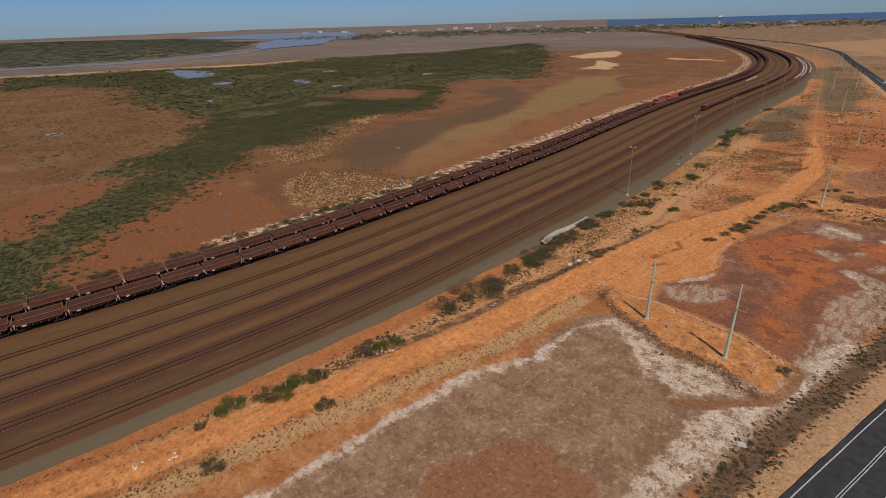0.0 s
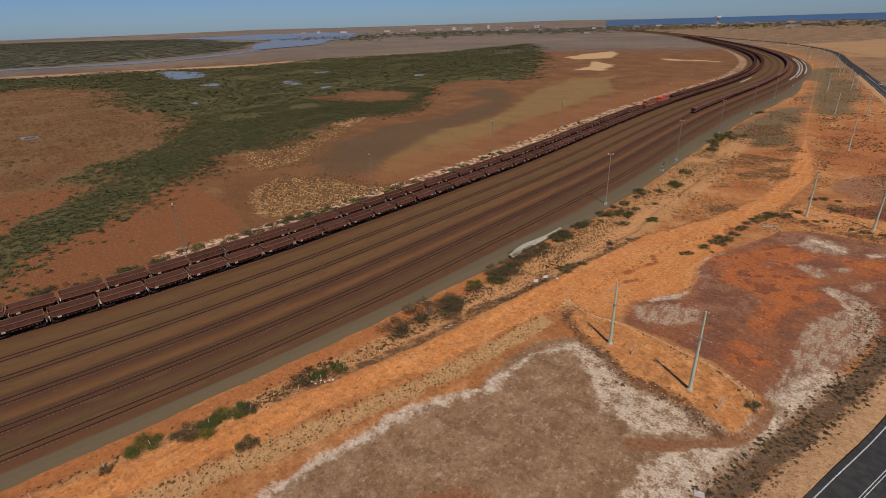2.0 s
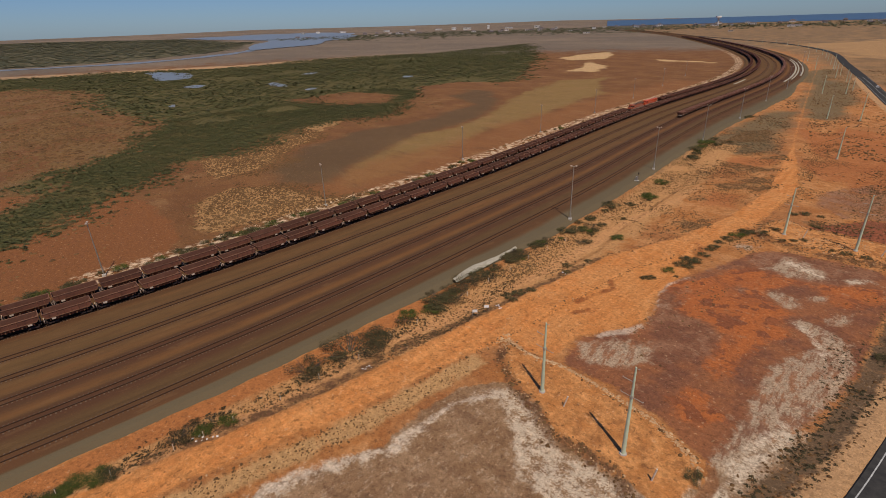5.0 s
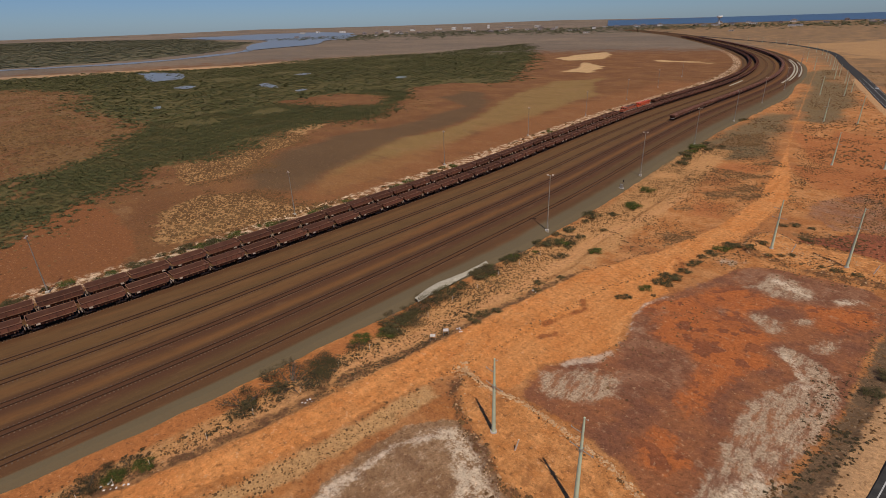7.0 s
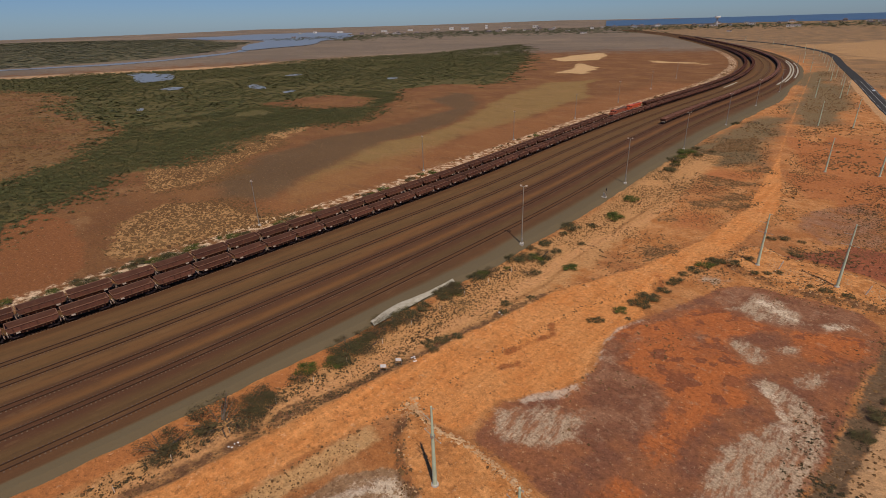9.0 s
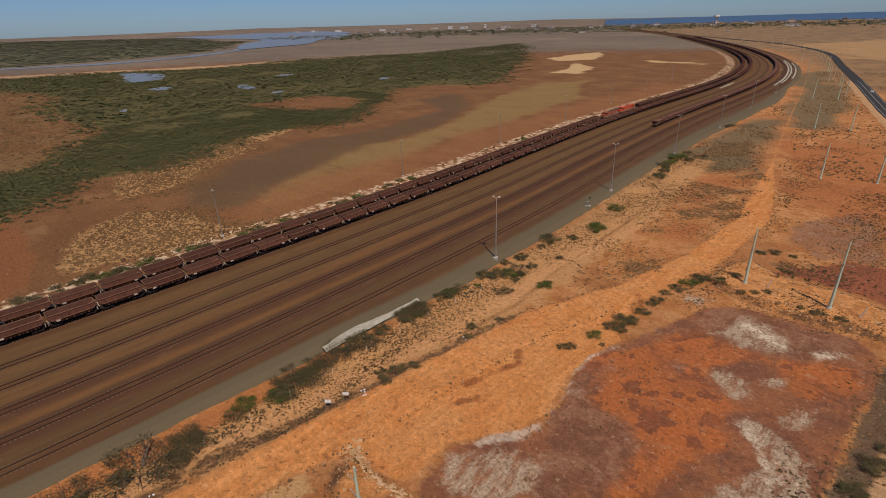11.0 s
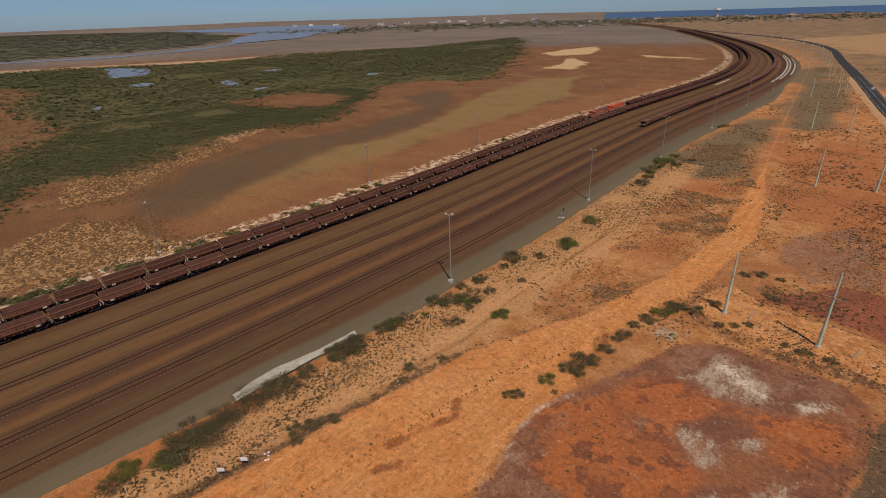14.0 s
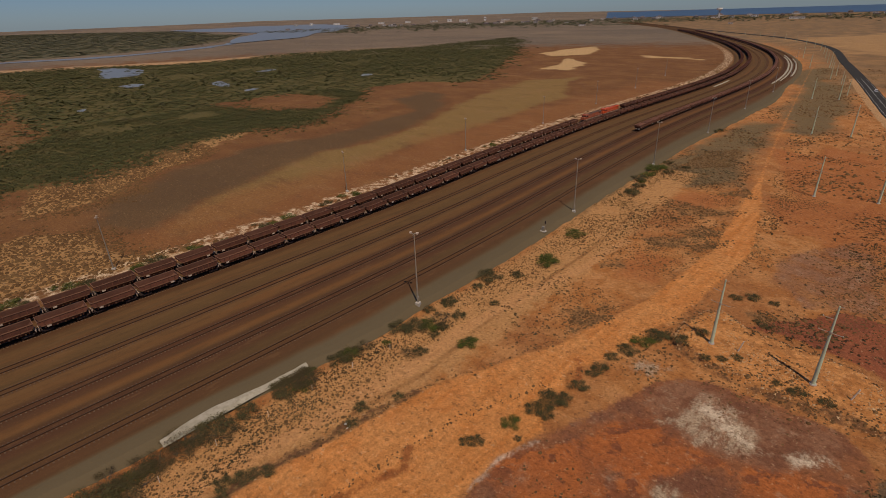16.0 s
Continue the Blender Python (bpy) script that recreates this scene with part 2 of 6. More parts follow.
    c = k.mix(k.math("MULTIPLY", k.step(k.noise(3.7, 2, 0.5, shift=5.0), 0.66, 0.74), 0.25), c, (0.5, 0.36, 0.24))
    # stones, crumbs and scuffs at three sizes
    c = k.mix(k.math("MULTIPLY", k.step(k.noise(0.55, 8, 0.72, shift=61.0), 0.53, 0.60), 0.30), c, k.mix(0.55, c, (0.10, 0.045, 0.022)))
    c = k.mix(k.math("MULTIPLY", k.step(k.noise(1.1, 4, 0.6, shift=47.0), 0.60, 0.63), 0.75), c, k.mix(0.6, c, (0.085, 0.038, 0.018)))
    c = k.mix(k.math("MULTIPLY", k.step(k.noise(1.0, 5, 0.65, shift=33.0), 0.62, 0.65), 0.38), c, k.mix(0.6, c, (0.60, 0.40, 0.25)))
    tone = k.math("ADD", k.math("MULTIPLY", k.noise(1.1, 9, 0.86, shift=9.0), 3.4), -0.38)
    shade = k.n.new("ShaderNodeCombineColor")
    for socket, much in zip(shade.inputs, (1.0, 0.985, 0.90)):
        k.link(k.math("MULTIPLY", tone, much), socket)
    c = k.mix(0.9, c, shade.outputs[0], "MULTIPLY")
    relief = k.math("ADD", fine, k.math("MULTIPLY", edge, 2.0))
    return k.finish(c, 0.95, bump=relief, strength=0.9, distance=0.26, spec=0.12)


def ballast_material():
    """Crushed stone of the yard; the attribute 'lane' is the way across it in metres."""
    k = Nodes("ballast")
    lane, along = k.attr("lane"), k.attr("along")
    both = k.n.new("ShaderNodeCombineXYZ")
    k.link(lane, both.inputs[0])
    k.link(along, both.inputs[1])
    uv = both.outputs[0]
    streak = k.noise(0.45, 4, 0.55, uv, (1.0, 0.012, 1))
    blotch = k.noise(0.16, 4, 0.6, uv, (1.0, 0.10, 1), 7.0)
    grain = k.noise(6.0, 4, 0.8)
    pos = k.math("ADD", lane, k.math("MULTIPLY", k.math("SUBTRACT", streak, 0.5), 1.3))
    c = k.mix(k.step(streak, 0.30, 0.70), (0.112, 0.062, 0.028), (0.140, 0.071, 0.030))
    c = k.mix(k.math("MULTIPLY", k.step(blotch, 0.54, 0.66), 0.38), c, (0.200, 0.078, 0.029))
    # brown, olive and purple bands of stone, from track to track
    for centre, half, soft, much, low, high in (
            (14.6, 3.0, 1.6, 0.5, (0.116, 0.066, 0.027), (0.130, 0.072, 0.029)), (23.0, 1.6, 1.4, 0.45, (0.152, 0.072, 0.028), (0.171, 0.076, 0.028)), (31.8, 1.3, 1.3, 0.55, (0.182, 0.078, 0.028), (0.204, 0.081, 0.027)), (40.6, 3.4, 1.2, 0.6, (0.100, 0.056, 0.025), (0.114, 0.064, 0.027)),
            (0.0, 2.8, 1.0, 0.7, (0.071, 0.030, 0.015), (0.088, 0.036, 0.018)), (-8.5, 2.8, 1.0, 0.7, (0.071, 0.030, 0.015), (0.088, 0.036, 0.018)), (10.7, 1.4, 0.9, 0.5, (0.086, 0.038, 0.018), (0.105, 0.045, 0.022)),
            (19.0, 1.4, 0.9, 0.55, (0.080, 0.036, 0.018), (0.095, 0.042, 0.022)), (28.0, 2.7, 1.6, 0.9, (0.075, 0.032, 0.018), (0.091, 0.040, 0.022)), (36.8, 2.8, 1.6, 0.9, (0.075, 0.032, 0.018), (0.091, 0.040, 0.022)), (45.6, 2.2, 1.2, 0.7, (0.086, 0.038, 0.020), (0.102, 0.045, 0.022))):
        near = k.math("SUBTRACT", half, k.math("ABSOLUTE", k.math("SUBTRACT", pos, centre)))
        c = k.mix(k.math("MULTIPLY", k.step(near, -soft, soft), much), c, k.mix(streak, low, high))
    patch = k.noise(0.5, 6, 0.7, uv, (1.0, 0.22, 1), 13.0)
    c = k.mix(k.math("MULTIPLY", k.step(patch, 0.52, 0.60), 0.30), c, (0.075, 0.042, 0.022))
    c = k.mix(k.math("MULTIPLY", k.step(patch, 0.44, 0.38), 0.25), c, (0.185, 0.100, 0.046))
    edge = k.step(k.math("SUBTRACT", pos, 48.3), -0.7, 0.7)
    c = k.mix(edge, c, k.mix(blotch, (0.112, 0.084, 0.048), (0.140, 0.104, 0.060)))
    c = k.mix(k.math("MULTIPLY", k.step(grain, 0.5, 0.7), 0.32), c, (0.060, 0.027, 0.012))
    c = k.mix(k.math("MULTIPLY", k.step(k.noise(4.1, 3, 0.7, shift=3.0), 0.58, 0.72), 0.30), c, (0.259, 0.132, 0.049))
    return k.finish(c, 0.95, bump=grain, strength=0.6, distance=0.08, spec=0.1)


def plain(name, a, b, scale=3.0, rough=0.85, spec=0.2, metal=0.0, bump=0.3):
    k = Nodes(name)
    v = k.noise(scale, 6, 0.7)
    w = k.noise(scale * 0.12, 4, 0.6)
    c = k.mix(k.step(v, 0.35, 0.65), a, b)
    c = k.mix(k.math("MULTIPLY", k.step(w, 0.4, 0.65), 0.4), c, a)
    return k.finish(c, rough, metal, v, bump, 0.05, spec)


MAT = {
    "ground": ground_material(),
    "ballast": ballast_material(),
    "asphalt": plain("asphalt", (0.036, 0.034, 0.033), (0.056, 0.052, 0.048), 0.7, 0.95, 0.05),
    "line": plain("road_paint", (0.32, 0.31, 0.29), (0.5, 0.49, 0.46), 2.0, 0.7),
    "steel": worn("rail_steel", (0.050, 0.025, 0.014), (0.070, 0.036, 0.020), 0.05, 0.5, 0.95, 0.0, 0.1, 0.03),
    "railhead": worn("rail_head", (0.075, 0.046, 0.033), (0.035, 0.019, 0.013), 0.02, 0.9, 0.8, 0.0, 0.1, 0.1),
    "sleeper": plain("concrete_sleeper", (0.100, 0.058, 0.035), (0.145, 0.090, 0.056), 0.5),
    "wagon": worn("ore_wagon_paint", (0.158, 0.058, 0.034), (0.095, 0.037, 0.023), 0.6, 0.7, 0.75, 0.0, 0.5),
    "wagon_in": worn("ore_dust", (0.115, 0.048, 0.031), (0.170, 0.076, 0.047), 0.5, 0.6, 0.9, 0.0, 0.3),
    "rim": worn("worn_rim", (0.20, 0.095, 0.052), (0.12, 0.054, 0.032), 0.8, 0.6, 0.7, 0.0, 0.4),
    "ore": worn("iron_ore", (0.145, 0.060, 0.037), (0.095, 0.038, 0.026), 1.2, 0.7, 0.95, 0.0, 0.3),
    "dark": worn("grimy_iron", (0.035, 0.023, 0.02), (0.07, 0.035, 0.025), 1.0, 0.6, 0.8),
    "placard": worn("pale_placard", (0.58, 0.46, 0.36), (0.28, 0.16, 0.10), 3.0, 0.5, 0.7),
    "loco": worn("orange_red_paint", (0.62, 0.085, 0.022), (0.30, 0.06, 0.025), 0.4, 0.35, 0.45, 0.0, 0.1, 0.5),
    "loco_dusty": worn("dusty_orange_paint", (0.42, 0.085, 0.035), (0.17, 0.08, 0.05), 0.5, 0.75, 0.7, 0.0, 0.1),
    "loco_roof": worn("dusty_roof", (0.16, 0.075, 0.05), (0.09, 0.045, 0.035), 0.7, 0.6, 0.8),
    "stripe": worn("cream_stripe", (0.60, 0.42, 0.30), (0.35, 0.2, 0.13), 1.0, 0.4, 0.6),
    "glass": plain("dark_glass", (0.02, 0.025, 0.03), (0.03, 0.035, 0.04), 1.0, 0.1, 0.6, 0.0, 0.0),
    "galv": worn("galvanised_steel", (0.38, 0.34, 0.28), (0.26, 0.2, 0.15), 0.6, 0.5, 0.5, 0.5, 0.15),
    "pole": worn("pale_green_pole_paint", (0.47, 0.53, 0.37), (0.36, 0.36, 0.25), 0.4, 0.4, 0.6, 0.0, 0.12),
    "concrete": plain("concrete", (0.38, 0.33, 0.28), (0.50, 0.45, 0.39), 1.2),
    "pale_concrete": plain("pale_concrete", (0.30, 0.26, 0.19), (0.42, 0.37, 0.29), 0.8),
    "white": worn("white_paint", (0.75, 0.72, 0.68), (0.5, 0.4, 0.32), 1.0, 0.25, 0.6),
    "rock": plain("orange_rock", (0.38, 0.20, 0.09), (0.55, 0.36, 0.2), 1.0),
    "wood": plain("weathered_timber", (0.55, 0.44, 0.33), (0.68, 0.57, 0.45), 2.0),
    "shrub_green": leaves("green_leaves", (0.056, 0.067, 0.014), (0.112, 0.117, 0.027)),
    "shrub_olive": leaves("olive_leaves", (0.058, 0.050, 0.022), (0.115, 0.092, 0.038)),
    "shrub_dead": leaves("dry_twigs", (0.058, 0.043, 0.020), (0.112, 0.080, 0.036), dryness=0.1),
    "mangrove": leaves("mangrove_leaves", (0.066, 0.066, 0.025), (0.096, 0.090, 0.036), (0.15, 0.105, 0.045), 0.5),
    # paler, greyer copy of the mangrove green, with distance haze put into it
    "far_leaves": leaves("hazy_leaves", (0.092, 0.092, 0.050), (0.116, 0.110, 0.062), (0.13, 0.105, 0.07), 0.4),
    "tuft": leaves("spinifex", (0.098, 0.050, 0.021), (0.185, 0.100, 0.041), (0.23, 0.14, 0.06), 0.4),
    "dark_tuft": leaves("dark_saltbush", (0.045, 0.036, 0.018), (0.085, 0.062, 0.030), (0.12, 0.075, 0.035), 0.4),
    "twig": plain("bark", (0.10, 0.07, 0.05), (0.17, 0.12, 0.09), 4.0),
    "water": None,
    "sea": None,
    "car_white": plain("car_paint", (0.75, 0.75, 0.75), (0.8, 0.8, 0.8), 1.0, 0.3, 0.5, 0.0, 0.0),
    "rubber": plain("rubber", (0.02, 0.02, 0.02), (0.03, 0.03, 0.03), 3.0),
    "town_wall": worn("pale_wall", (0.60, 0.56, 0.52), (0.4, 0.34, 0.3), 0.02, 0.4, 0.8, 0.0, 0.5),
    "town_roof": worn("town_roof", (0.22, 0.17, 0.16), (0.4, 0.36, 0.33), 0.02, 0.5, 0.7, 0.0, 0.5),
}
for water, low, high, shine in (("water", (0.15, 0.165, 0.17), (0.20, 0.205, 0.20), 0.35), ("sea", (0.044, 0.086, 0.150), (0.062, 0.112, 0.180), 0.55)):
    k = Nodes(water)
    swell = k.noise(0.02, 5, 0.6, stretch=(1, 3, 1))
    MAT[water] = k.finish(k.mix(swell, low, high), shine, bump=k.noise(0.8, 4), strength=0.1, distance=0.05, spec=0.3)


# ---- building helpers ----
def mesh_object(name, verts, faces, material, parent=None, label="", smooth=False):
    me = bpy.data.meshes.new(name)
    me.from_pydata(verts, [], faces)
    me.materials.append(MAT[material])
    if smooth:
        me.shade_smooth()
    ob = new(name, me)
    if parent:
        ob.parent = parent
    if label:
        tagged(ob, label)
    return ob


def part(name, bm, material, parent=None, label="", smooth=False):
    me = bpy.data.meshes.new(name)
    bm.normal_update()
    bm.to_mesh(me)
    bm.free()
    me.materials.append(MAT[material])
    if smooth:
        me.shade_smooth()
    ob = new(name, me)
    if parent:
        ob.parent = parent
    if label:
        tagged(ob, label)
    return ob


def box(bm, x0, x1, y0, y1, z0, z1, bevel=0.0):
    m = Matrix.LocRotScale(((x0 + x1) / 2, (y0 + y1) / 2, (z0 + z1) / 2), None, (x1 - x0, y1 - y0, z1 - z0))
    made = bmesh.ops.create_cube(bm, size=1, matrix=m)["verts"]
    if bevel:
        bmesh.ops.bevel(bm, geom=list({e for v in made for e in v.link_edges}), offset=bevel, segments=1, affect="EDGES")


def rod(bm, a, b, r0, r1=None, sides=8):
    a, b = Vector(a), Vector(b)
    turn = (b - a).to_track_quat("Z", "Y").to_matrix().to_4x4()
    m = Matrix.Translation((a + b) / 2) @ turn
    bmesh.ops.create_cone(bm, cap_ends=True, segments=sides, radius1=r0, radius2=r0 if r1 is None else r1, depth=(b - a).length, matrix=m)


def extrude_profile(bm, profile, y0, y1):
    """A closed outline of (x, z), drawn out along y."""
    a = [bm.verts.new((x, y0, z)) for x, z in profile]
    b = [bm.verts.new((x, y1, z)) for x, z in profile]
    n = len(profile)
    for i in range(n):
        bm.faces.new((a[i], a[(i + 1) % n], b[(i + 1) % n], b[i]))
    bm.faces.new(a[::-1])
    bm.faces.new(b)
    bmesh.ops.recalc_face_normals(bm, faces=bm.faces)


def thing(name, label, category, group="", m=None):
    ob = tagged(new(name), label, category, group)
    ob.empty_display_size = 0.5
    if m is not None:
        ob.matrix_basis = m
    return ob


# ---- the plan ----
def spline(points, step):
    """A smooth line through the points, evenly stepped."""
    p = np.array([(2 * np.array(points[0]) - points[1]), *points, (2 * np.array(points[-1]) - points[-2])], float)
    out = []
    for i in range(1, len(p) - 2):
        n = max(2, int(np.linalg.norm(p[i + 1] - p[i]) / 2))
        for t in np.linspace(0, 1, n, endpoint=False):
            out.append(0.5 * (2 * p[i] + (p[i + 1] - p[i - 1]) * t + (2 * p[i - 1] - 5 * p[i] + 4 * p[i + 1] - p[i + 2]) * t * t + (3 * p[i] - p[i - 1] - 3 * p[i + 1] + p[i + 2]) * t ** 3))
    out.append(p[-2])
    out = np.array(out)
    s = np.concatenate([[0], np.cumsum(np.linalg.norm(np.diff(out, axis=0), axis=1))])
    at = np.arange(0, s[-1], step)
    return np.stack([np.interp(at, s, out[:, 0]), np.interp(at, s, out[:, 1])], 1), at


YARD = [(-157, -130), (-147, -60), (-138.5, 0), (-135, 20), (-130.5, 50), (-128, 75), (-126.7, 100), (-125.7, 150), (-125.4, 200), (-126.5, 240), (-129.5, 290), (-132, 340), (-134, 400), (-133.5, 460),
        (-131.8, 530), (-131.5, 600), (-136, 688), (-149.5, 786), (-170, 880), (-206, 998), (-277, 1180), (-374, 1388), (-498, 1636), (-700, 1998), (-1060, 2500), (-1160, 2620)]
LINE, ARC = spline(YARD, 2.0)
WAY = np.gradient(LINE, axis=0)
WAY /= np.linalg.norm(WAY, axis=1)[:, None]
SIDE = np.stack([WAY[:, 1], -WAY[:, 0]], 1)
TRACKS = (-8.5, 0.0, 10.5, 18.8, 27.4, 36.2, 44.4)
BED, RAIL = 1.2, 1.55


def on_track(s, offset):
    """Place and heading (radians from +y, to the left) at s metres along the yard."""
    x, y = np.interp(s, ARC, LINE[:, 0]), np.interp(s, ARC, LINE[:, 1])
    wx, wy = np.interp(s, ARC, WAY[:, 0]), np.interp(s, ARC, WAY[:, 1])
    n = math.hypot(wx, wy)
    return x + offset * wy / n, y - offset * wx / n, math.atan2(-wx, wy)


def arc_at(y):
    return float(np.interp(y, LINE[:, 1], ARC))


def poly_field(x, y, poly):
    """Signed distance to a closed outline, positive inside."""
    p = np.array(poly, float)
    best, inside = np.full(x.shape, 1e9), np.zeros(x.shape, bool)
    for (ax, ay), (bx, by) in zip(p, np.roll(p, -1, 0)):
        ex, ey = bx - ax, by - ay
        t = np.clip(((x - ax) * ex + (y - ay) * ey) / (ex * ex + ey * ey), 0, 1)
        best = np.minimum(best, (x - ax - t * ex) ** 2 + (y - ay - t * ey) ** 2)
        if ay != by:
            inside ^= ((ay > y) != (by > y)) & (x < ax + (y - ay) / (by - ay) * ex)
    d = np.sqrt(best)
    return np.where(inside, d, -d)


def grain(x, y, size, seed):
    """Smooth random values from -1 to 1 with hills of about the given size."""
    rnd = np.random.RandomState(seed)
    table = rnd.uniform(-1, 1, (256, 256))
    u, v = np.asarray(x) / size, np.asarray(y) / size
    i, j = np.floor(u).astype(int), np.floor(v).astype(int)
    fu, fv = u - i, v - j
    fu, fv = fu * fu * (3 - 2 * fu), fv * fv * (3 - 2 * fv)
    a, b = table[i % 256, j % 256], table[(i + 1) % 256, j % 256]
    c, d = table[i % 256, (j + 1) % 256], table[(i + 1) % 256, (j + 1) % 256]
    return (a * (1 - fu) + b * fu) * (1 - fv) + (c * (1 - fu) + d * fu) * fv


def warp(x, y, amount):
    """Shifts places to and fro so that straight outlines become natural ones."""
    out = []
    for k in (1, 2):
        shift, size, amp = 0.0, 24.0, 1.0
        for octave in range(4):
            shift = shift + amp * grain(x, y, size, 10 * k + octave)
            size, amp = size * 0.45, amp * 0.55
        out.append(shift * amount)
    return x + out[0], y + out[1]


def far_warp(x, y, amount):
    wx, wy = warp(np.asarray(x) / 5, np.asarray(y) / 5, amount / 5)
    return wx * 5, wy * 5


def line_field(x, y, points, half):
    p = np.array(points, float)
    best = np.full(x.shape, 1e9)
    for (ax, ay), (bx, by) in zip(p[:-1], p[1:]):
        ex, ey = bx - ax, by - ay
        t = np.clip(((x - ax) * ex + (y - ay) * ey) / (ex * ex + ey * ey), 0, 1)
        best = np.minimum(best, (x - ax - t * ex) ** 2 + (y - ay - t * ey) ** 2)
    return half - np.sqrt(best)


ROAD = [(-22, -120), (-11, 5), (1.9, 60), (8.7, 85), (16.2, 113), (22.0, 150), (26, 200), (28, 260), (23, 340), (11, 430), (-4, 505), (-14, 560), (-35, 680), (-69, 862), (-117, 1110), (-207, 1340), (-323, 1530), (-700, 2050)]
DIRT = [(-98, -60), (-84, -10), (-76, 15), (-71, 33), (-64.5, 56), (-58.5, 78), (-54, 106), (-49.5, 135), (-45, 163), (-34, 190), (-27, 220), (-24, 258), (-27.3, 287), (-31.9, 319.5), (-37.9, 362.6), (-47, 435), (-65, 584), (-85.5, 761), (-94, 850)]
PAD = [(-46.4, 111.8), (-40.4, 110.5), (-33.4, 111.4), (-26.3, 110.6), (-19.5, 109.1), (-14.1, 107.9), (-10.2, 105.9), (-7.3, 104.3), (-5, 101.7), (-4.7, 98.4), (-5.4, 94.3), (-6.5, 91.1), (-8.5, 90.5), (-11.4, 91.4), (-14.2, 93.4), (-17.5, 94.4), (-21.1, 94.6), (-24.5, 93.8), (-28.4, 96.2), (-31.7, 98.2), (-35.7, 99.8), (-39.4, 102.1), (-43.4, 105.6)]
PAD_B = [(-21.6, 214.7), (-20.1, 221), (-16.2, 224), (-11.3, 220.1), (-5.1, 218.7), (3, 218.2), (9.2, 216.8), (12.3, 213.5), (14.2, 209.3), (14.2, 200.7), (10.7, 201.2), (6.5, 200.8), (0.9, 200.1), (-4.5, 200.2), (-9.5, 201.7), (-13.7, 201.9), (-17.7, 203.9), (-21.4, 206.8)]
PAN = [(-64, -20), (-57, 18), (-55, 33), (-55, 45), (-53.6, 58.8), (-49.9, 65.9), (-46.5, 73.9), (-46.2, 82), (-46.7, 89.1), (-46, 94.8), (-42.8, 99.6), (-39.8, 100.9), (-35.8, 99), (-28.5, 95.5), (-21.1, 94), (-13.7, 92.3), (-6.5, 90.5), (-4.2, 98), (-4.5, 104), (-3, 112), (3, 122), (5.5, 117), (2.5, 107), (0.8, 98), (-0.2, 91), (-2.8, 83.4), (-4.6, 77.7), (-7.6, 69), (-9.5, 60), (-12, 40), (-18, -20)]
RED = [(-25.8, 169.7), (-29.3, 158.7), (-28.2, 150.8), (-26.4, 143.1), (-26.7, 138), (-28.2, 132.9), (-31.6, 128.3), (-35.5, 124.6), (-35.8, 119.5), (-35, 113.5), (-31.4, 112.5), (-28.1, 112.7), (-21.3, 111.9), (-14.5, 110.4), (-8, 107), (-4.5, 103.5), (-2.5, 110), (0, 118), (4.5, 124.7), (6.9, 134.7), (9.2, 144.1), (10.2, 155.3), (11.9, 167.9), (14, 180.3), (13, 192), (9, 198), (-3.6, 199), (-12.8, 198.5), (-19, 193), (-22.5, 179.5)]
MANGROVE = [(-1117, 166), (-1061, 316), (-942, 486), (-958, 731), (-855, 958), (-872, 1395), (-534, 877), (-345, 560), (-335, 528), (-381, 492), (-392, 435), (-329, 356), (-294, 305), (-310, 259), (-302, 226), (-270, 184), (-260, 153), (-275, 127), (-255, 111),
            (-214, 72), (-197, 47), (-187, 29), (-172, 16), (-160, 4), (-170, -30), (-230, -40), (-207, 29), (-223, 45), (-262, 72), (-290, 66), (-319, 99), (-347, 137), (-397, 180), (-545, 179), (-675, 219), (-865, 186), (-831, 119)]
FAR_MANGROVE = [(-1500, 180), (-1450, 330), (-1450, 520), (-1650, 800), (-1800, 960), (-2300, 1300), (-3500, 1500), (-4200, 900), (-4200, -600), (-1600, -600)]
INNER_FLAT = [(-440, 306), (-440, 349), (-431, 387), (-362, 375), (-336, 338), (-350, 308), (-389, 294)]
WET = [(-229, 162.9), (-236.1, 185.7), (-250, 208), (-260, 236), (-265, 263), (-258, 292), (-262, 330), (-275, 374), (-318, 402), (-328, 447), (-306, 446), (-270, 406), (-243, 360), (-222, 311), (-225, 290), (-227, 265), (-216.4, 234.1), (-204.3, 210.9), (-194.5, 185.3), (-192, 168.8), (-180.7, 159.6), (-180, 150), (-198, 145), (-218.5, 149)]
KHAKI = [(-179.6, 160.4), (-191.9, 167.9), (-192.1, 184.2), (-201.5, 209.3), (-213.2, 232.1), (-224.1, 262.4), (-217.7, 294.9), (-218.1, 313.4), (-240, 362.7), (-268, 440), (-300, 560), (-270, 620), (-215, 480), (-195, 380), (-190, 322.8), (-192, 295.7), (-180, 256.5), (-182, 241.1), (-178, 206.8), (-170, 182.5), (-166.8, 161.6)]
BARE = [[(-196.5, 47), (-214.7, 63.5), (-233.2, 81.2), (-238, 98), (-206.5, 100.8), (-183.7, 98.3), (-163.2, 91.6), (-154.3, 83.9), (-151, 71.9), (-150, 40), (-152, 10), (-175, 19), (-188, 32)], [(-230.5, 10), (-250, 25), (-272.6, 50), (-269.8, 70), (-258.1, 67), (-235.1, 48.1), (-207.9, 29.5), (-200, 18), (-215, 0)]]
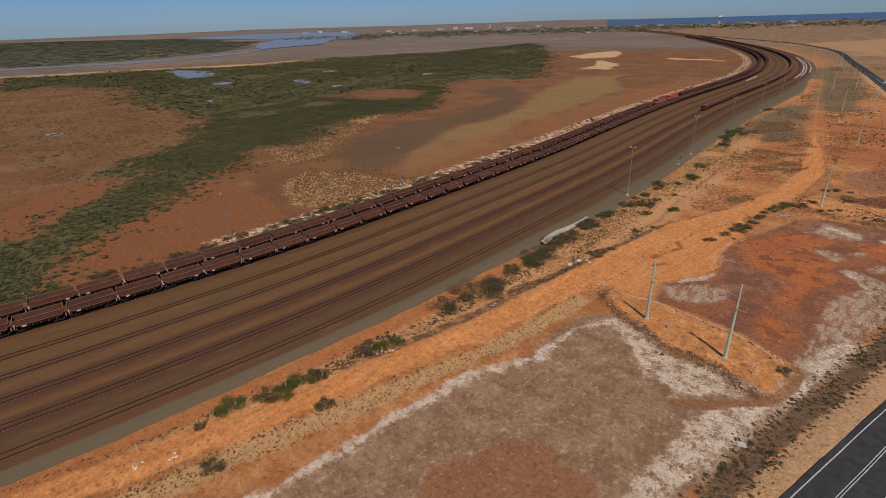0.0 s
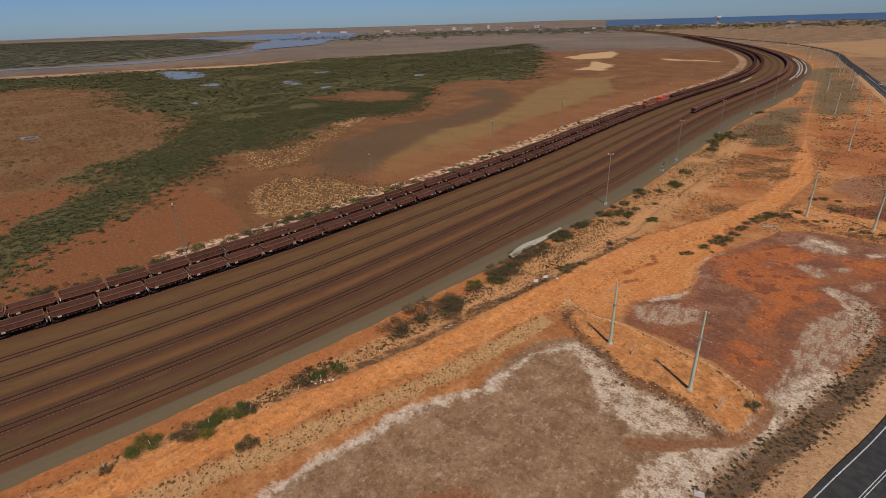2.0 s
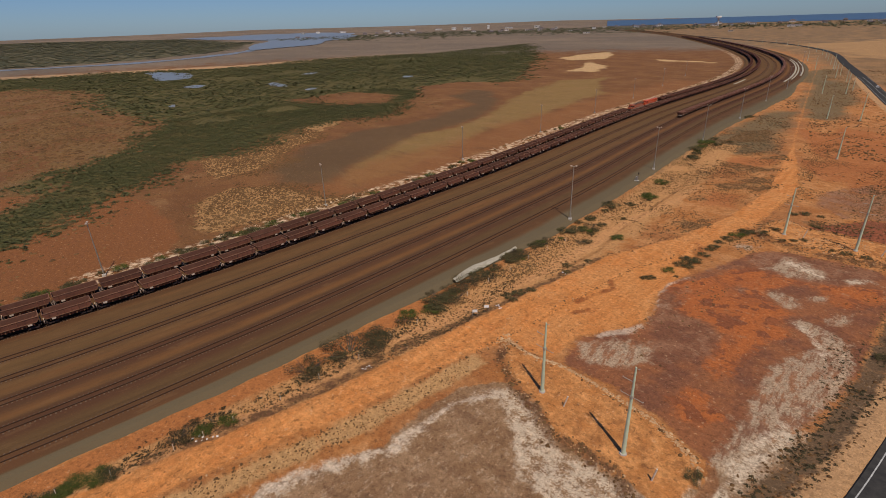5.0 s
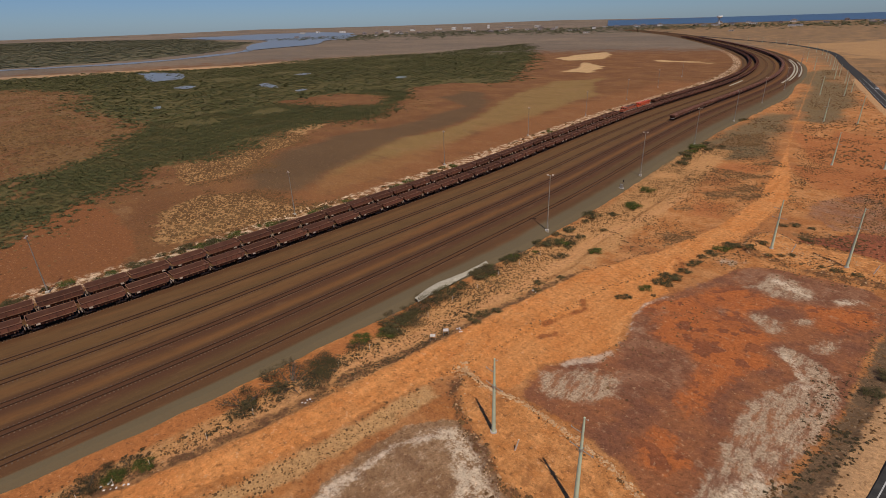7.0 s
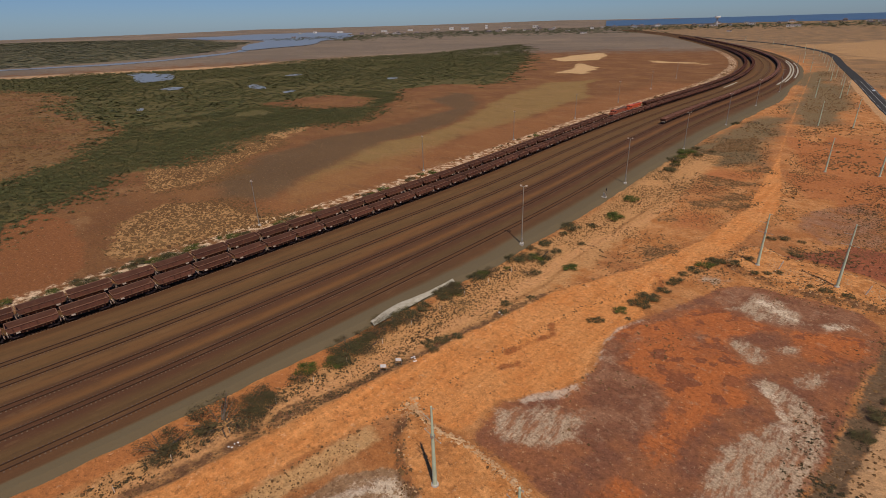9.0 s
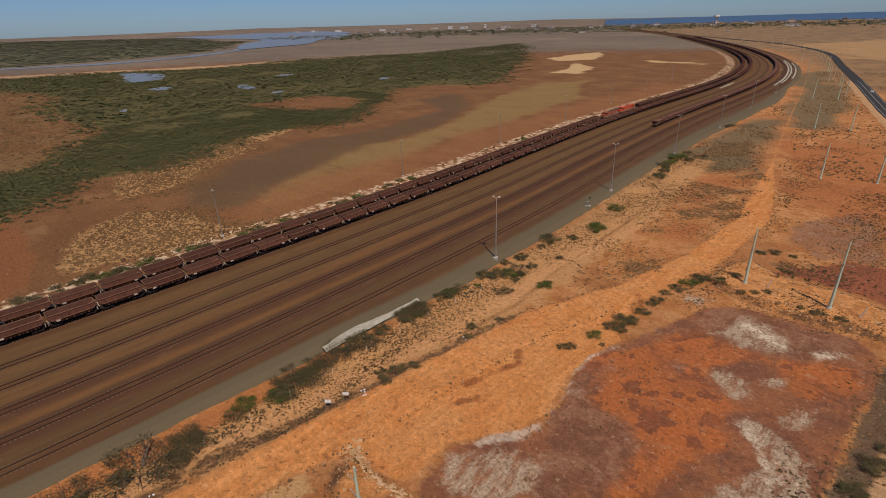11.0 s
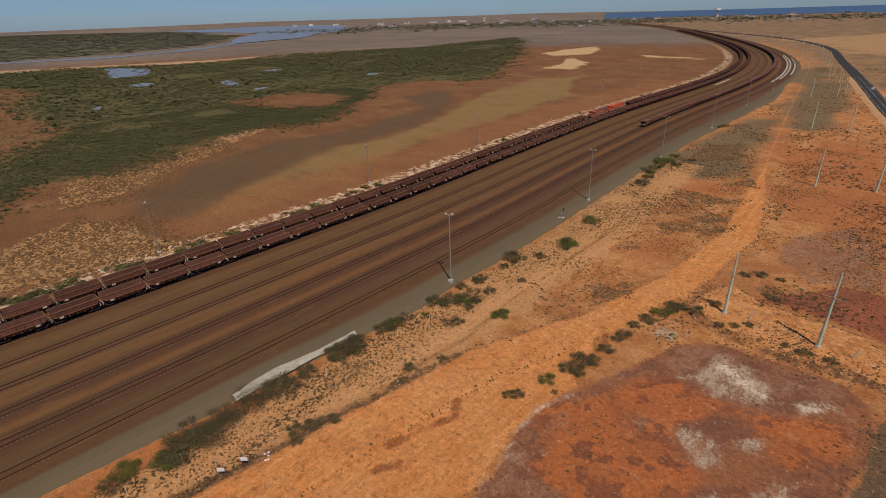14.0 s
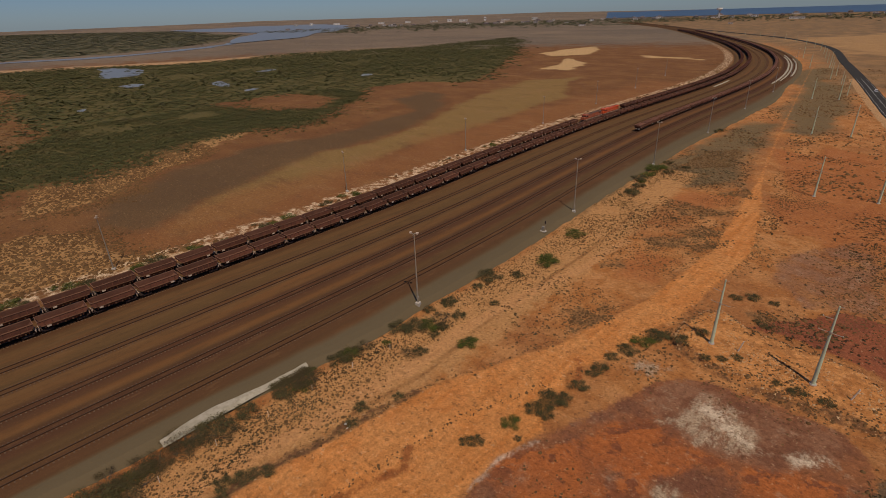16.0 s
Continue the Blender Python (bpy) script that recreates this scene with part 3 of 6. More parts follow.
TUFTED = [[(-188, 101), (-200.7, 112), (-208, 125), (-198.3, 138), (-183, 141), (-166, 139), (-155, 150), (-148, 160), (-150, 140), (-154, 125), (-155, 107), (-157, 90), (-168, 93), (-178, 98)], [(-228, 128), (-262, 138), (-272, 165), (-290, 200), (-315, 240), (-335, 265), (-300, 262), (-268, 215), (-242, 180), (-228, 150)], [(-264, 24), (-290, 36), (-272, 47), (-250, 38), (-243, 22)], [(-420, 60), (-560, 150), (-480, 170), (-360, 120)]]
PALE = [[(-338.9, 668.8), (-398.1, 828.8), (-328.8, 755.3), (-303.4, 660.6)], [(-490.6, 879.3), (-486, 1060), (-446.5, 1020), (-388.8, 890), (-435.9, 835)], [(-315.6, 896), (-219.3, 861), (-214.1, 842.6), (-297.5, 862)]]
TAN = [(-1200, 100), (-1108, 242), (-950, 524), (-945, 716), (-890, 997), (-911, 1394), (-960, 1800)]
SHOULDER = [(-4, 60), (0.7, 80), (3.2, 90), (6.9, 105), (10.5, 119), (16, 150), (21, 200), (22, 260), (17, 340), (5, 430), (-10, 505), (-22, 570), (-45, 700)]
SCRUB = [(-11, 45), (-7, 64.5), (-4.8, 77), (-1.4, 89), (1.5, 99), (4.6, 110.5), (8.4, 125), (12, 150), (15.5, 190)]
SAND = [(-77, 20), (-70.5, 45), (-66.8, 71), (-65, 96), (-62.6, 110), (-60.5, 126), (-58, 150), (-56.5, 180), (-54, 215), (-50, 250)]
THIN = [(-70, 50), (-66, 67), (-62.5, 88), (-60, 105), (-57, 122), (-54.5, 140), (-51, 160)]
PAD_FOOT = [(-45.5, 108.5), (-43.4, 105.6), (-39.4, 102.1), (-35.7, 99.8), (-31.7, 98.2), (-28.4, 96.2), (-24.5, 93.9), (-21.1, 94.6), (-17.5, 94.4), (-14.2, 93.4), (-11.4, 91.4), (-8.5, 90.5), (-6.5, 91.1)]
PAD_FOOT_B = [(-21.4, 206.8), (-17.7, 203.9), (-13.7, 201.9), (-9.5, 201.7), (-4.5, 200.2), (0.9, 200.1), (6.5, 200.8), (10.7, 201.2), (14.2, 200.7)]
SALT_EDGE = [(-58, 15), (-54.5, 32.7), (-54.7, 45.3), (-52.8, 58), (-51.3, 62.9), (-48.1, 68.3), (-44.6, 74.8), (-44, 79.5), (-43.6, 85.1), (-43.3, 91.1), (-41, 95.8)]
SALT_LINES = [([(-58, 15), (-54.5, 32.7), (-54.7, 45.3), (-52.8, 58), (-51.3, 62.9), (-48.1, 68.3), (-44.6, 74.8), (-44, 79.5), (-43.6, 85.1), (-43.3, 91.1), (-41, 95.8)], 0.9), ([(-9, 90), (-7.4, 91.2), (-5.9, 93.8), (-4.9, 98.4), (-4.7, 102)], 0.45), ([(-2.2, 94), (-1.2, 103), (-2, 112), (1, 122)], 0.7), ([(-4.3, 157.1), (-1, 156.1), (0.5, 153), (1.6, 150.3), (3, 147.7)], 0.25),
              ([(-2, 97), (-1, 106), (0, 112), (1.5, 121)], 0.9), ([(-9, 191), (-3, 187)], 1.0), ([(3, 188), (6, 190)], 0.7), ([(-24, 195), (-20, 196.5)], 0.5)]
MAUVE = [[(-24.2, 174), (-22.6, 176.6), (-18.9, 181), (-17.6, 184.8), (-12.1, 184.2), (-7.6, 181.9), (1.8, 184.4), (7.1, 189.9), (9.2, 197.3), (0.4, 197.3), (-5.7, 197.6), (-12.1, 196.7), (-16.2, 196.4), (-18, 188.7), (-21.5, 180)], [(-18.3, 166.2), (-16.4, 168.9), (-13.3, 168.9), (-13.8, 166), (-15.9, 163.7)],
         [(-13.6, 262.1), (0, 289), (8, 275), (11.4, 240.9), (3.6, 241), (-2.5, 237.2), (-6.4, 242.3), (-11.8, 248.5)], [(-26.8, 147.5), (-27.2, 155.4), (-24.4, 160.7), (-22.9, 147.1), (-16.3, 145.8), (-13.1, 141.4), (-12.4, 133.6), (-22.2, 125.2), (-23.7, 129.6), (-25.2, 137.2)]]
MAROON = [(-12.7, 220.2), (-8.1, 227), (-4.1, 229.3), (0.6, 236.3), (3.6, 241), (11.4, 240.9), (13.1, 218), (9.2, 219.6), (2.8, 220.8), (-4.2, 222.1), (-9.9, 221.2)]
PAN_RED = [[(-41.9, 42.2), (-39.3, 48.2), (-37.3, 52.5), (-32.8, 56.8), (-28.8, 57.1), (-26.8, 54.9), (-22.8, 55.5), (-19.8, 53.3), (-18.8, 47), (-25, 32), (-37.6, 33.1)], [(-14.8, 72), (-14.1, 75.3), (-11, 76.8), (-11, 74.7), (-13.2, 70.7)]]
SALT_PATCHES = [[(-42, 96), (-39, 99.4), (-35.1, 98.5), (-28.5, 94.6), (-24.4, 93), (-18, 93.2), (-13.4, 91.6), (-9.7, 89.8), (-7, 90.4), (-9.9, 87.9), (-15.1, 84.6), (-19.4, 81.7), (-24.3, 83.8), (-28.8, 87.7), (-33.3, 92.5), (-38, 95.2)],
                [(-2.9, 98.8), (-3.8, 92.7), (-5.5, 86.5), (-6.8, 79.8), (-8.4, 73.3), (-9.7, 66.6), (-11, 60.8), (-11.9, 54.9), (-15.4, 52), (-16.3, 59.2), (-15.5, 64.4), (-14.7, 70), (-14.4, 74.5), (-13.2, 80), (-11.1, 83.5), (-7.3, 87.3), (-4.7, 91.3)]]
BROWN_STRIP = [(-63, 88), (-61.5, 94.2), (-59.9, 101.1), (-58.7, 108.4), (-58.2, 114.1), (-58.2, 120.5), (-59.6, 128.9), (-61, 138), (-62, 148), (-64.2, 146), (-63.6, 135.7), (-61.8, 126.3), (-60.6, 118.7), (-60, 111.9), (-62, 101)]
OCHRE = [(-236, 1321), (-152, 1235), (-73, 1010), (-30, 990), (60, 900), (400, 900), (600, 1500), (0, 1750)]
HEATH = [[(-72, 250), (-66, 262), (-57, 300), (-60, 330), (-76, 330), (-75, 290)], [(-66.2, 378), (-70.5, 419.1), (-66.1, 448.2), (-53.3, 443.2), (-40, 379), (-36, 329.4), (-47.1, 314.1), (-65.1, 307), (-72, 313.8)], [(-59.3, 482.1), (-66, 550.4), (-36.7, 567.8), (-22.1, 477), (-25.9, 426.4), (-42.6, 426.1)], [(-60, 520), (-35, 560), (-75, 800), (-90, 760)], [(-20, 700), (60, 500), (300, 600), (100, 900)]]
SCARS = [[(-42.5, 149.8), (-40.1, 147.1), (-41.9, 144.1), (-43.5, 139.1), (-44.8, 135.3)], [(-40.4, 134.4), (-42, 131.2)], [(-33, 188), (-30, 182)]]
PONDS = [[(-963, 366), (-965, 387), (-930, 402), (-850, 396), (-773, 352), (-787, 323), (-860, 340), (-900, 355)], [(-663, 301), (-674, 321), (-658, 328), (-636, 309)], [(-593, 377), (-604, 391), (-565, 383), (-542, 371), (-562, 366)], [(-497, 365), (-505, 384), (-493, 379), (-485, 362)],
         [(-505, 222), (-509, 230), (-491, 224), (-490, 220)], [(-672, 476), (-681, 497), (-669, 505), (-656, 484)], [(-497, 512), (-507, 531), (-488, 526), (-484, 510)], [(-438, 79), (-436, 87), (-427, 88), (-420, 83), (-426, 79)]]
CREEK = [(-1500, -200), (-1405, 213), (-1365, 332), (-1330, 514), (-1490, 797), (-1720, 1010)]
BASIN = [(-3499, 1500), (-3693, 2212), (-3040, 2436), (-2450, 2000), (-2016, 1560), (-1746, 1230), (-1640, 960), (-1720, 985), (-2000, 1120), (-2500, 1500), (-3000, 1480)]


SALTBUSH = [(-262, 74), (-300, 40), (-450, 30), (-840, 100), (-860, 190), (-670, 222), (-545, 182), (-397, 184), (-347, 140), (-319, 102)]
APRON_EARTH = [(-57, 88), (-48, 112), (-37.5, 113), (-37, 124), (-32.5, 129), (-29, 133.5), (-27.6, 140), (-29, 151), (-30, 159), (-27, 168), (-30, 180), (-36, 185), (-50, 140), (-56, 105)]
RED_CORE = [[(-30.3, 157.9), (-25.2, 152.9), (-22.9, 147.1), (-16.6, 146.6), (-12.7, 141.8), (-13.1, 132.1), (-10.5, 127.5), (-7.9, 133), (-6.4, 143.3), (-3.4, 151.9), (-4.1, 157.3), (-4.1, 161.7), (-8.7, 162.8), (-10.4, 170.9), (-7.5, 174.8), (-4.3, 180.5), (-10.7, 181.6), (-17.6, 180.3), (-21.1, 174.8), (-23, 168), (-26, 163)],
            [(-3.5, 179.6), (1.7, 185.5), (9.8, 186.4), (11.1, 179.4), (5.2, 170.8), (1.8, 171.6)], [(-15.3, 117.3), (-12.5, 121.1), (-7.6, 119.6), (-7.3, 114.6), (-10.9, 111.5)]]
GREY_SALT = [[(-13, 79), (-9, 84), (-5.5, 88.5), (-3.2, 94), (-2, 101), (-3, 107), (-4.5, 118), (-3, 128), (0, 127), (5.8, 121), (3, 110), (0.1, 99.5), (-0.9, 91), (-3.6, 83.4), (-5.4, 77.7), (-8.6, 69.1)],
             [(-4.3, 103), (-5, 105.1), (-5.3, 111.9), (-4.4, 123.5), (-3.5, 130.7), (-3, 137.1), (-0.8, 142.4), (1.1, 149.6), (-0.7, 154.2), (-4.2, 158.5), (-1, 160.6), (4, 158.1), (7.8, 155.2), (7.7, 149.6), (8.3, 145), (6.9, 134.7), (4.5, 126), (2.1, 118), (-0.2, 106.7), (-1.2, 97.5), (-2.6, 99)],
             [(-35.5, 120.8), (-33.6, 123.5), (-28, 128.1), (-23, 129.3), (-21.8, 124.7), (-24.8, 120.4), (-29.9, 116.1), (-33.3, 116.8)], [(-14.1, 182.5), (-12.4, 189.2), (-11.4, 194.3), (-5.9, 193.3), (-1.9, 189.1), (-1.7, 185.7), (-4.8, 184.3), (-8.9, 182), (-11.6, 184.6)],
             [(1.1, 188.1), (4.3, 190.9), (7.4, 190.8), (2.5, 186.1)], [(-10.2, 168.6), (-7.8, 171.6), (-4.4, 169.4), (-2.4, 166), (-5.4, 164.2), (-8.2, 166.1)], [(-2.7, 172.6), (0.9, 176.6), (1.1, 173.2), (-1.3, 171.1)], [(2.1, 164.3), (6.9, 169.5), (6.7, 163.6), (3.6, 161)], [(-25.7, 193.5), (-23.8, 197.6), (-18.2, 198), (-19.8, 194.2), (-23.5, 191.9)]]
RUST = [[(-43.1, 394.1), (-26.3, 387.5), (-10.7, 374.6), (3.6, 357.9), (8.8, 279.8), (-4, 269.6), (-12.3, 298.9), (-22, 329.1)], [(-56, 294), (-51, 306), (-42, 309), (-36, 315), (-35, 300), (-41, 289), (-49, 285)], [(-28, 315), (-15, 318), (-3, 308), (-6, 287), (-15, 282), (-24, 299)], [(-66, 118), (-58, 124), (-56, 145), (-63, 140)], [(-20, 345), (5, 340), (0, 400), (-25, 410)], [(-44, 225), (-34, 228), (-33, 245), (-44, 245)]]
DEAD_GRASS = [BROWN_STRIP, [(-47.3, 255.1), (-40.6, 262.3), (-35.7, 254.7), (-42.1, 247.9)], [(-51.3, 285.6), (-33.2, 291), (-33.6, 286), (-43.9, 280)], [(-33, 250), (-33, 258), (-28, 264), (-27, 257)], [(-44, 251), (-38, 264), (-35, 256)], [(-41, 266), (-36, 273), (-30, 268), (-36, 262)], [(-57, 294), (-42, 290), (-33, 292), (-36, 284), (-50, 284)], [(-44, 203), (-38, 211), (-34, 206), (-40, 198)], [(-52, 228), (-46, 236), (-43, 232)], [(-64, 335), (-46, 350), (-50, 380), (-66, 370)], [(-12, 228), (4, 232), (2, 226), (-10, 222)], [(-44, 310), (-36, 322), (-31, 312)]]


def bowl(x, y):
    """The far land, drawn up a little towards the horizon."""
    r = np.hypot(x, np.asarray(y) - 60)
    return np.where(r > 1200, 39 * ((r - 1200) / 3700) ** 2, 0.0)


def smooth(v, low, high):
    t = np.clip((v - low) / (high - low), 0, 1)
    return t * t * (3 - 2 * t)


def ripple(x, y):
    return (np.sin(x * 0.31 + 1.3 * np.sin(y * 0.17)) * np.sin(y * 0.23 + 0.9 * np.sin(x * 0.19)) + 0.5 * np.sin(x * 0.83 + y * 0.41) * np.sin(y * 0.77 - x * 0.35)) * 0.09


def lay(x, y):
    """Height of the ground."""
    x, y = np.asarray(x, float), np.asarray(y, float)
    z = bowl(x, y) + ripple(x, y)
    for pad in (PAD, PAD_B):
        z = z + 1.1 * smooth(poly_field(x, y, pad), -1.6, 1.2)
    road = line_field(x, y, ROAD, 0)
    z = z + 0.9 * smooth(road, -11, -5.5)
    z = z + 0.35 * smooth(line_field(x, y, DIRT, 0), -7, -3.5)
    z = z + 0.3 * smooth(line_field(x, y, [(-80, -5), (-71, 33), (-62, 72), (-57.5, 106), (-53, 137)], 1.2), -1.2, 0.5)
    return z


def height(x, y):
    return float(lay(np.array([x]), np.array([y]))[0])


def steps(low, high, fine_low, fine_high, fine, growth):
    v = list(np.arange(fine_low, fine_high + 1e-6, fine))
    d = fine
    while v[-1] < high:
        d *= growth
        v.append(v[-1] + d)
    d = fine
    while v[0] > low:
        d *= growth
        v.insert(0, v[0] - d)
    return np.array(v)


def build_ground():
    xs = steps(-4900, 4900, -165, 30, 1.0, 1.028)
    ys = steps(-4900, 4900, -20, 330, 1.0, 1.028)
    gx, gy = np.meshgrid(xs, ys)
    x, y = gx.ravel(), gy.ravel()
    z = lay(x, y)
    nx, ny = len(xs), len(ys)
    i = np.arange(nx * ny).reshape(ny, nx)
    faces = np.stack([i[:-1, :-1], i[:-1, 1:], i[1:, 1:], i[1:, :-1]], -1).reshape(-1, 4)
    me = bpy.data.meshes.new("ground")
    me.vertices.add(len(x))
    me.vertices.foreach_set("co", np.stack([x, y, z], 1).astype(np.float32).ravel())
    me.loops.add(faces.size)
    me.loops.foreach_set("vertex_index", faces.astype(np.int32).ravel())
    me.polygons.add(len(faces))
    me.polygons.foreach_set("loop_start", np.arange(0, faces.size, 4, dtype=np.int32))
    me.update(calc_edges=True)
    me.shade_smooth()
    yard_x = np.interp(y, LINE[:, 1], LINE[:, 0])
    left = yard_x - x
    far = np.where(y > 900, -50.0, 50.0)
    nx_, ny_ = warp(x, y, 1.3)
    fx, fy = far_warp(*warp(x, y, 3.0), 9.0)
    near_poly = lambda p: poly_field(nx_, ny_, p)
    far_poly = lambda p: poly_field(fx, fy, p)
    any_far = lambda polys: np.maximum.reduce([far_poly(p) for p in polys])
    any_near = lambda polys: np.maximum.reduce([near_poly(p) for p in polys])
    fields = {
        "hazed_land": np.hypot(x, y - 60) - 1160, "flats": np.where(y > 1400, 300.0, left - 5), "khaki": far_poly(KHAKI), "bare": any_near(BARE), "tufted": any_far(TUFTED[:2]), "wet": far_poly(WET), "pale": any_far(PALE),
        "band": np.minimum(np.minimum(2.0 - np.abs(line_field(x, y, DIRT, 0) + 7.0), x - np.interp(y, [d[1] for d in DIRT], [d[0] for d in DIRT])), 104 - y), "rail_rust": np.minimum(np.minimum(left - 16, 62 - left), np.minimum(y - 150, 620 - y)), "saltbush": far_poly(SALTBUSH), "mangrove": np.maximum(np.minimum(far_poly(MANGROVE), -far_poly(INNER_FLAT)), poly_field(x, y, FAR_MANGROVE)),
        "tan": line_field(x, y, TAN, 34), "salt_verge": np.minimum(4.2 - np.abs(left - 24.0), y - 60),
        "plain": np.maximum(np.minimum(y - 620, -left - 66), np.minimum(x - 40, y + 500)), "heath": any_far(HEATH), "rust": any_near(RUST), "dead_grass": any_near(DEAD_GRASS),
        "verge": np.minimum(np.minimum(-left - 55.0 - 2.5 * smooth(y, 60, 90), 330 - y), np.interp(y, [d[1] for d in DIRT], [d[0] for d in DIRT]) - 3 - x), "soil": np.minimum(2.3 + 0.3 * smooth(y, 60, 100) - np.abs(-left - 53.0 - 1.8 * smooth(y, 60, 100)), 128 - y),
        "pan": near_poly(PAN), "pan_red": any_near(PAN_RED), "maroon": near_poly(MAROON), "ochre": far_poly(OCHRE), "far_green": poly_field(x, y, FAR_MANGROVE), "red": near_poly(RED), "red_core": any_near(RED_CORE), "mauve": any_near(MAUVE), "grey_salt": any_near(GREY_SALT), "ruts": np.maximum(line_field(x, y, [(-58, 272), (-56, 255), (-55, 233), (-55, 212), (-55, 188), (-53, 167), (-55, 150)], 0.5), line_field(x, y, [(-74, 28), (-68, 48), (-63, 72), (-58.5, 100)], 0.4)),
        "trail": np.maximum(line_field(x, y, [(-16.8, 80.9), (-13.2, 83.6), (-9.8, 87), (-6.7, 89.6), (-4.9, 92.6), (-3.6, 97.6), (-3.3, 102), (-4.2, 104.2)], 0.85), line_field(x, y, [(-18, 80), (-12, 84.6)], 1.3)),
        "salt_thin": np.maximum(line_field(nx_, ny_, SALT_EDGE, 0.6), np.maximum(line_field(nx_, ny_, [(-31.6, 128.6), (-28.2, 132.9), (-26.6, 137.7), (-26.6, 143.2), (-28.3, 151), (-29.3, 159.6), (-25.5, 168)], 0.12), line_field(nx_, ny_, [(-33, 127), (-28.6, 132.5), (-27.2, 136.5)], 0.9))), "sand": line_field(nx_, ny_, SAND, 1.5), "thin_scrub": np.maximum.reduce([line_field(nx_, ny_, THIN, 1.5), line_field(x, y, PAD_FOOT, 0.9), line_field(x, y, PAD_FOOT_B, 0.9)]),
        "salt": np.maximum.reduce([near_poly(p) for p in SALT_PATCHES] + [line_field(nx_, ny_, p, h) for p, h in SALT_LINES]),
        "pad": np.maximum(poly_field(*warp(x, y, 1.2), PAD), poly_field(*warp(x, y, 1.2), PAD_B)), "dirt": np.maximum(line_field(x, y, DIRT, 4.2) - 0.9 * (1 - smooth(y, 60, 110)) - 3.8 * smooth(y, 265, 350), near_poly(APRON_EARTH)),
        "scar": np.maximum.reduce([line_field(nx_, ny_, p, 0.7) for p in SCARS]),
        "shoulder": line_field(x, y, SHOULDER, 2.6), "scrub": line_field(x, y, SCRUB, 1.8),
    }
    fields["verge"] = np.minimum(fields["verge"], 14 - np.abs(-left - 62))
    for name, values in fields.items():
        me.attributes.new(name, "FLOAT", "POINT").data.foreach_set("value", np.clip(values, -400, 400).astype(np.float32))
    me.materials.append(MAT["ground"])
    tagged(new("ground", me), "red and orange earth plain with salt pans and tidal flats", "ground", kind="structure")


build_ground()


def ribbon(name, offsets, heights, material, y0, y1, label, category, stride=2, spread=None):
    """A strip that follows the yard, with the given cross-section; the attributes say how far across and along."""
    lo, hi = np.searchsorted(ARC, arc_at(y0)), np.searchsorted(ARC, arc_at(y1))
    idx = np.arange(lo, hi, stride)
    verts, lane, along = [], [], []
    for j in idx:
        wide = spread(LINE[j, 1]) if spread else 0.0
        for o, h in zip(offsets, heights):
            out = (o if o < 47.4 else 47.3 + (o - 47.3) * (1 + wide / 6.5)) if wide < 0 else o + (wide if o > 49 else 0.0)
            p = LINE[j] + SIDE[j] * out
            verts.append((p[0], p[1], h + float(bowl(p[0], p[1]))))
            lane.append(o)
            along.append(ARC[j])
    n = len(offsets)
    faces = [(a * n + b, a * n + b + 1, (a + 1) * n + b + 1, (a + 1) * n + b) for a in range(len(idx) - 1) for b in range(n - 1)]
    ob = mesh_object(name, verts, faces, material)
    for key, values in (("lane", lane), ("along", along)):
        ob.data.attributes.new(key, "FLOAT", "POINT").data.foreach_set("value", values)
    return tagged(ob, label, category, kind="structure")


prof = [(-17.5, -0.3), (-14.5, BED - 0.1)]
for o in TRACKS:
    prof += [(o - 2.9, BED - 0.05), (o - 1.7, BED + 0.16), (o + 1.7, BED + 0.16), (o + 2.9, BED - 0.05)]
prof += [(49.5, BED - 0.1), (51.4, BED - 0.25), (53.8, -0.3)]
ribbon("rail_yard_bed", [p[0] for p in prof], [p[1] for p in prof], "ballast", -120, 2590, "brown crushed-stone bed of a wide railway yard", "rail yard", 1,
       lambda y: float(0.5 * grain(y, 3.0, 5.0, 4) + 0.6 * grain(y, 9.0, 17.0, 5) - 3.2 + 1.7 * smooth(np.array(y), 60, 100) + 1.3 * smooth(np.array(y), 100, 128) + 3.0 * smooth(np.array(y), 122, 170) + 5 * smooth(np.array(y), 220, 480) - 9.0 * smooth(np.array(y), 520, 640)))
for across, y0, y1 in ((39.4, 628, 905), (42.3, 650, 930), (46.2, 690, 880), (4.6, 588, 638)):
    ribbon("pale_ballast_strip", [across - 0.9, across - 0.5, across + 0.5, across + 0.9], [BED, BED + 0.26, BED + 0.26, BED], "pale_concrete", y0, y1, "pale crushed stone of a freshly laid siding", "ballast")


def road_strip(name, points, lanes, lift, material, label, dash=None, kind="structure", y_end=1e9):
    pts, at = spline(points, 2.0)
    way = np.gradient(pts, axis=0)
    way /= np.linalg.norm(way, axis=1)[:, None]
    side = np.stack([way[:, 1], -way[:, 0]], 1)
    verts, faces = [], []
    zc = lay(pts[:, 0], pts[:, 1])
    for i in range(len(pts)):
        for o, dz in lanes:
            p = pts[i] + side[i] * o
            verts.append((p[0], p[1], zc[i] + lift + dz))
    n = len(lanes)
    for i in range(len(pts) - 1):
        if pts[i, 1] > y_end or (dash and (at[i] % (dash[0] + dash[1])) > dash[0]):
            continue
        for b in range(n - 1):
            faces.append((i * n + b, i * n + b + 1, (i + 1) * n + b + 1, (i + 1) * n + b))
    return tagged(mesh_object(name, verts, faces, material), label, name.replace("_", " "), kind=kind)


